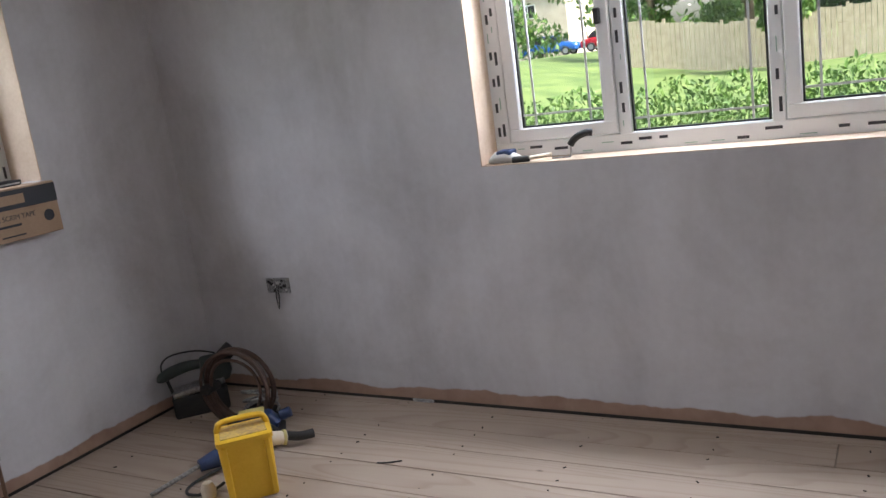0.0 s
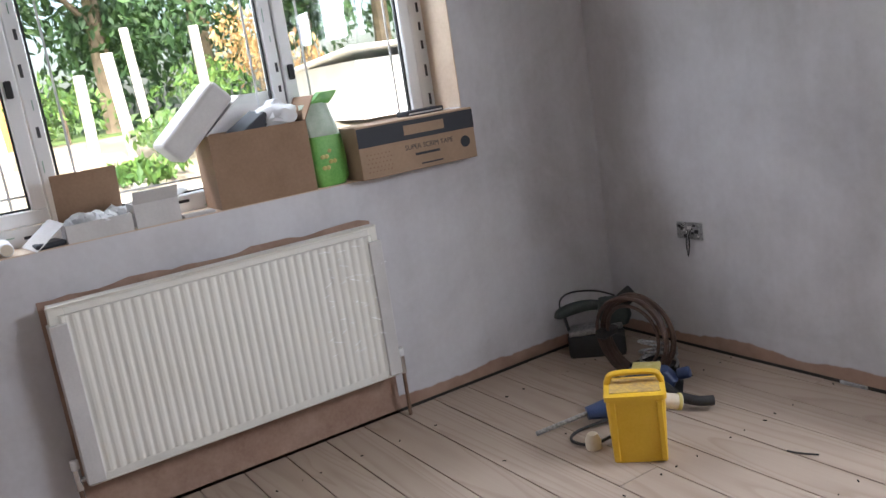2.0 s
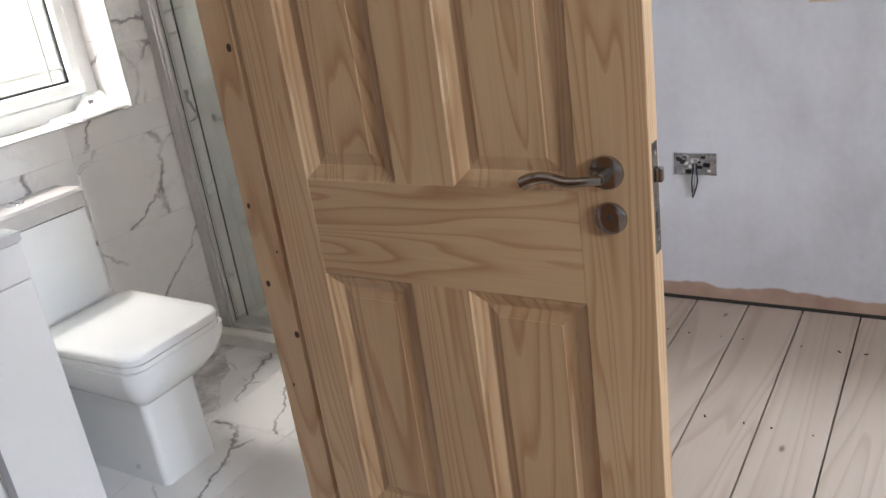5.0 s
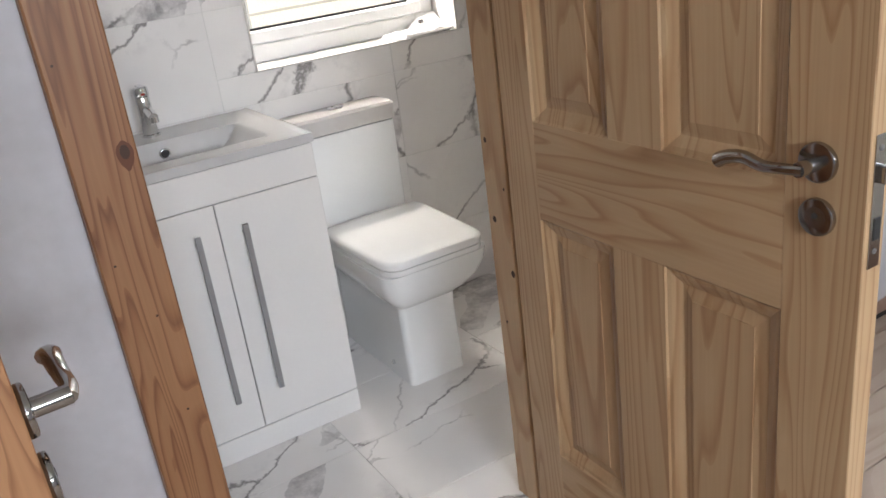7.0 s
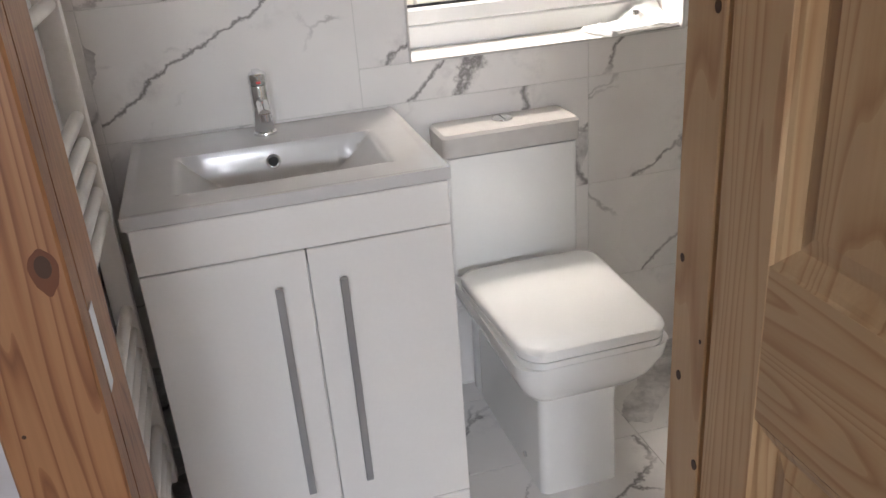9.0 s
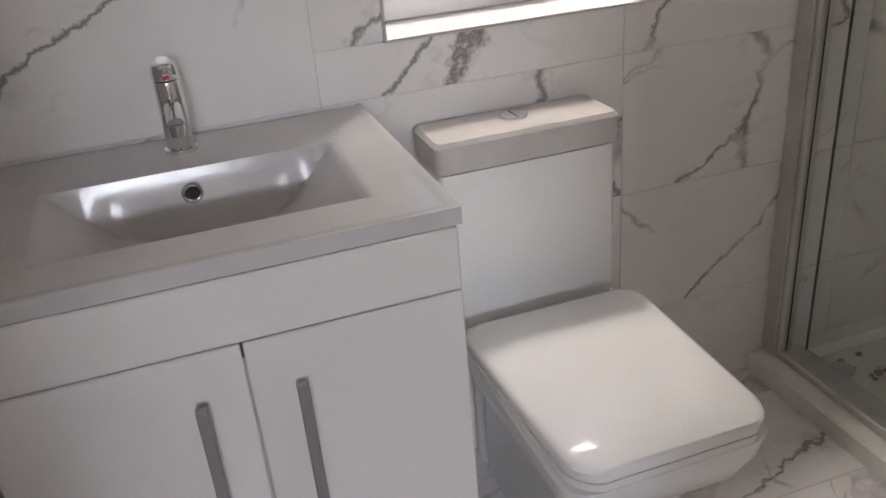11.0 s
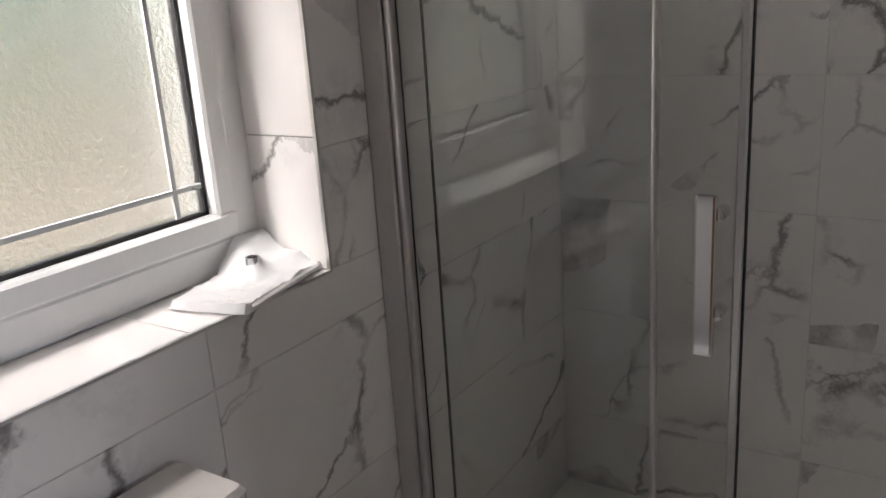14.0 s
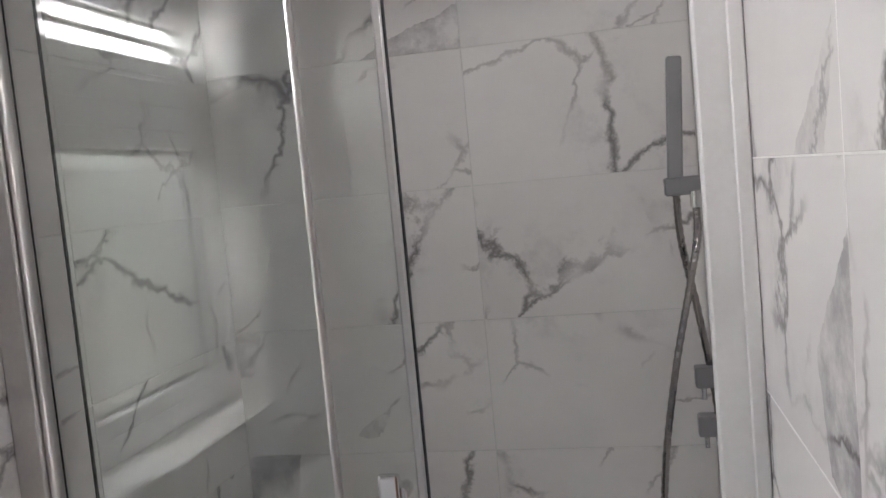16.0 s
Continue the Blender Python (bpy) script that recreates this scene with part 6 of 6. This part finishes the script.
# ---- floorboards ----
rb = random.Random(9)
PLANKS = {}
y = 1.208 - 0.176 * 3
while y < NORTH:
    y0, y1 = max(y, SOUTH_BED), min(y + 0.176, NORTH)
    if y1 - y0 > 0.02:
        cut = [0.0] + sorted(rb.sample([1.15, 1.9, 2.4, 3.0, 3.5], 1)) + [EAST]
        for a, b in zip(cut, cut[1:]):
            key = (round(b - a, 3), round(y1 - y0, 3))
            if key not in PLANKS:
                me = bpy.data.meshes.new("plank")
                t = box(-key[0] / 2 + 0.001, key[0] / 2 - 0.001, -key[1] / 2 + 0.0022, key[1] / 2 - 0.0022, -0.02, 0, 0.0015)
                t.to_mesh(me)
                t.free()
                me.materials.append(M_BOARD)
                PLANKS[key] = me
            o = new("plank", PLANKS[key])
            o.parent = floor
            o.location = ((a + b) / 2, (y0 + y1) / 2, 0.15 + rb.uniform(-0.0012, 0.0))
    y += 0.176
nm = bmesh.new()
yy = 1.208 - 0.352
while yy < NORTH:
    for x in (0.25, 0.72, 1.2, 1.67, 2.13, 2.6, 3.1, 3.6):
        for d in (0.035, 0.14):
            if yy + d < NORTH and yy + d > SOUTH_BED and rb.random() < 0.6:
                cyl((x + rb.uniform(-0.01, 0.01), yy + d + rb.uniform(-0.01, 0.01), 0.0002), (x, yy + d, 0.0012), rb.uniform(0.0016, 0.0032), 7, bm=nm)
    yy += 0.176
nails = part("nail_hole", nm, M_DARKGAP, floor)
nails["kind"] = "stuff"

# ---- tiles ----
TILES = {}


def tile(parent, w, h, m, material):
    key = (round(w, 3), round(h, 3), material.name)
    if key not in TILES:
        me = bpy.data.meshes.new("tile")
        t = box(-w / 2 + 0.0009, w / 2 - 0.0009, -h / 2 + 0.0009, h / 2 - 0.0009, -0.008, 0, 0.0007)
        t.to_mesh(me)
        t.free()
        me.materials.append(material)
        TILES[key] = me
    o = new("tile", TILES[key])
    o.parent = parent
    o.matrix_parent_inverse = parent.matrix_basis.inverted()
    o.matrix_basis = m
    return o


def minus(rect, hole):
    a0, a1, b0, b1 = rect
    h0, h1, g0, g1 = hole
    if h0 >= a1 or h1 <= a0 or g0 >= b1 or g1 <= b0:
        return [rect]
    out = []
    if g0 > b0:
        out.append((a0, a1, b0, g0))
    if g1 < b1:
        out.append((a0, a1, g1, b1))
    c0, c1 = max(b0, g0), min(b1, g1)
    if h0 > a0:
        out.append((a0, h0, c0, c1))
    if h1 < a1:
        out.append((h1, a1, c0, c1))
    return out


def tiled(parent, a_joint, b_joint, sa, sb, span_a, span_b, holes, to_world, material):
    """Tiles laid on a grid over a span, cut round holes. to_world(a, b): the pose of a tile's middle."""
    i0, i1 = math.floor((span_a[0] - a_joint) / sa), math.ceil((span_a[1] - a_joint) / sa)
    j0, j1 = math.floor((span_b[0] - b_joint) / sb), math.ceil((span_b[1] - b_joint) / sb)
    for i in range(i0, i1):
        for j in range(j0, j1):
            rs_ = [(max(a_joint + i * sa, span_a[0]), min(a_joint + (i + 1) * sa, span_a[1]), max(b_joint + j * sb, span_b[0]), min(b_joint + (j + 1) * sb, span_b[1]))]
            for h in holes:
                rs_ = [q for rr_ in rs_ for q in minus(rr_, h)]
            for a0, a1, b0, b1 in rs_:
                if a1 - a0 > 0.006 and b1 - b0 > 0.006:
                    tile(parent, a1 - a0, b1 - b0, to_world((a0 + a1) / 2, (b0 + b1) / 2), material)


def wall_pose(o, right, up):
    r_, u_ = Vector(right), Vector(up)
    n_ = r_.cross(u_)
    return Matrix.Translation(o) @ Matrix((r_, u_, n_)).transposed().to_4x4()


wb = [o for o in scene.objects if o.name.startswith("wall_")]
W = {o.name: o for o in wb}
west_bath = tagged(solo("wall_bath_west", box(0.0, 0.006, BATH_S, SOUTH_BATH, 0, HIGH), M_GROUT, "tiled shower back wall", "wall", at=(0, 0, 0)), kind="structure")
part_bath = tagged(solo("wall_bath_partition", wall_with_hole("y", SOUTH_BATH + 0.0005, SOUTH_BATH + 0.0018, 0.008, BATH_E, 0, HIGH, [(1.50, 2.334, 0, 2.06)]), M_GROUT, "tiled face of the door partition", "wall", at=(0, 0, 0)), kind="structure")
tiled(W["wall_bath_south"], 1.768, 1.147, 0.6, 0.298, (0.008, BATH_E), (0.0, HIGH), [WIN_D], lambda a, b: wall_pose((a, BATH_S, b), (-1, 0, 0), (0, 0, 1)), M_TILE)
tiled(west_bath, 0.20, 1.160, 0.6, 0.298, (BATH_S, SOUTH_BATH), (0.0, HIGH), [], lambda a, b: wall_pose((0.008, a, b), (0, 1, 0), (0, 0, 1)), M_TILE)
tiled(part_bath, 1.14, 1.170, 0.6, 0.298, (0.008, BATH_E), (0.0, HIGH), [(1.495, 2.345, -1, 2.07)], lambda a, b: wall_pose((a, SOUTH_BATH, b), (1, 0, 0), (0, 0, 1)), M_TILE)
tiled(W["wall_bath_east"], 0.20, 1.147, 0.6, 0.298, (BATH_S, SOUTH_BATH), (0.0, HIGH), [], lambda a, b: wall_pose((BATH_E, a, b), (0, -1, 0), (0, 0, 1)), M_TILE)
tiled(bath_floor, 1.212, 0.295, 0.6, 0.3, (0.0, BATH_E), (BATH_S, SOUTH_BED - 0.03), [(-1, TX - 0.01, -1, 1)], lambda a, b: wall_pose((a, b, 0.0), (1, 0, 0), (0, 1, 0)), M_TILEF)
# window recess lining
sill = W["wall_bath_south"]
tiled(sill, 1.19, BATH_S - 0.156, 0.6, 0.156, (WIN_D[0], WIN_D[1]), (BATH_S - 0.156, BATH_S), [], lambda a, b: wall_pose((a, b, WIN_D[2]), (1, 0, 0), (0, 1, 0)), M_TILE)
tiled(sill, BATH_S - 0.156, 1.165, 0.156, 0.298, (BATH_S - 0.156, BATH_S), (WIN_D[2], WIN_D[3]), [], lambda a, b: wall_pose((WIN_D[0], a, b), (0, 1, 0), (0, 0, 1)), M_TILE)
tiled(sill, BATH_S - 0.156, 1.165, 0.156, 0.298, (BATH_S - 0.156, BATH_S), (WIN_D[2], WIN_D[3]), [], lambda a, b: wall_pose((WIN_D[1], a, b), (0, -1, 0), (0, 0, 1)), M_TILE)
et = thing("trim_edge", (1.27, BATH_S, WIN_D[2]), "bright metal edging round the tiled window recess", "edging", kind="structure")
part("edge_strip", box(WIN_D[0] - 0.002, WIN_D[1] + 0.002, BATH_S - 0.004, BATH_S + 0.003, WIN_D[2] - 0.003, WIN_D[2] + 0.0015), M_ALU, et)
for x in (WIN_D[0], WIN_D[1]):
    part("edge_strip", box(x - 0.003, x + 0.003, BATH_S - 0.004, BATH_S + 0.003, WIN_D[2] + 0.0015, WIN_D[3]), M_ALU, et)
part("silicone", box(0.012, BATH_E, BATH_S, BATH_S + 0.004, 0.0, 0.004), M_GROUT, et)
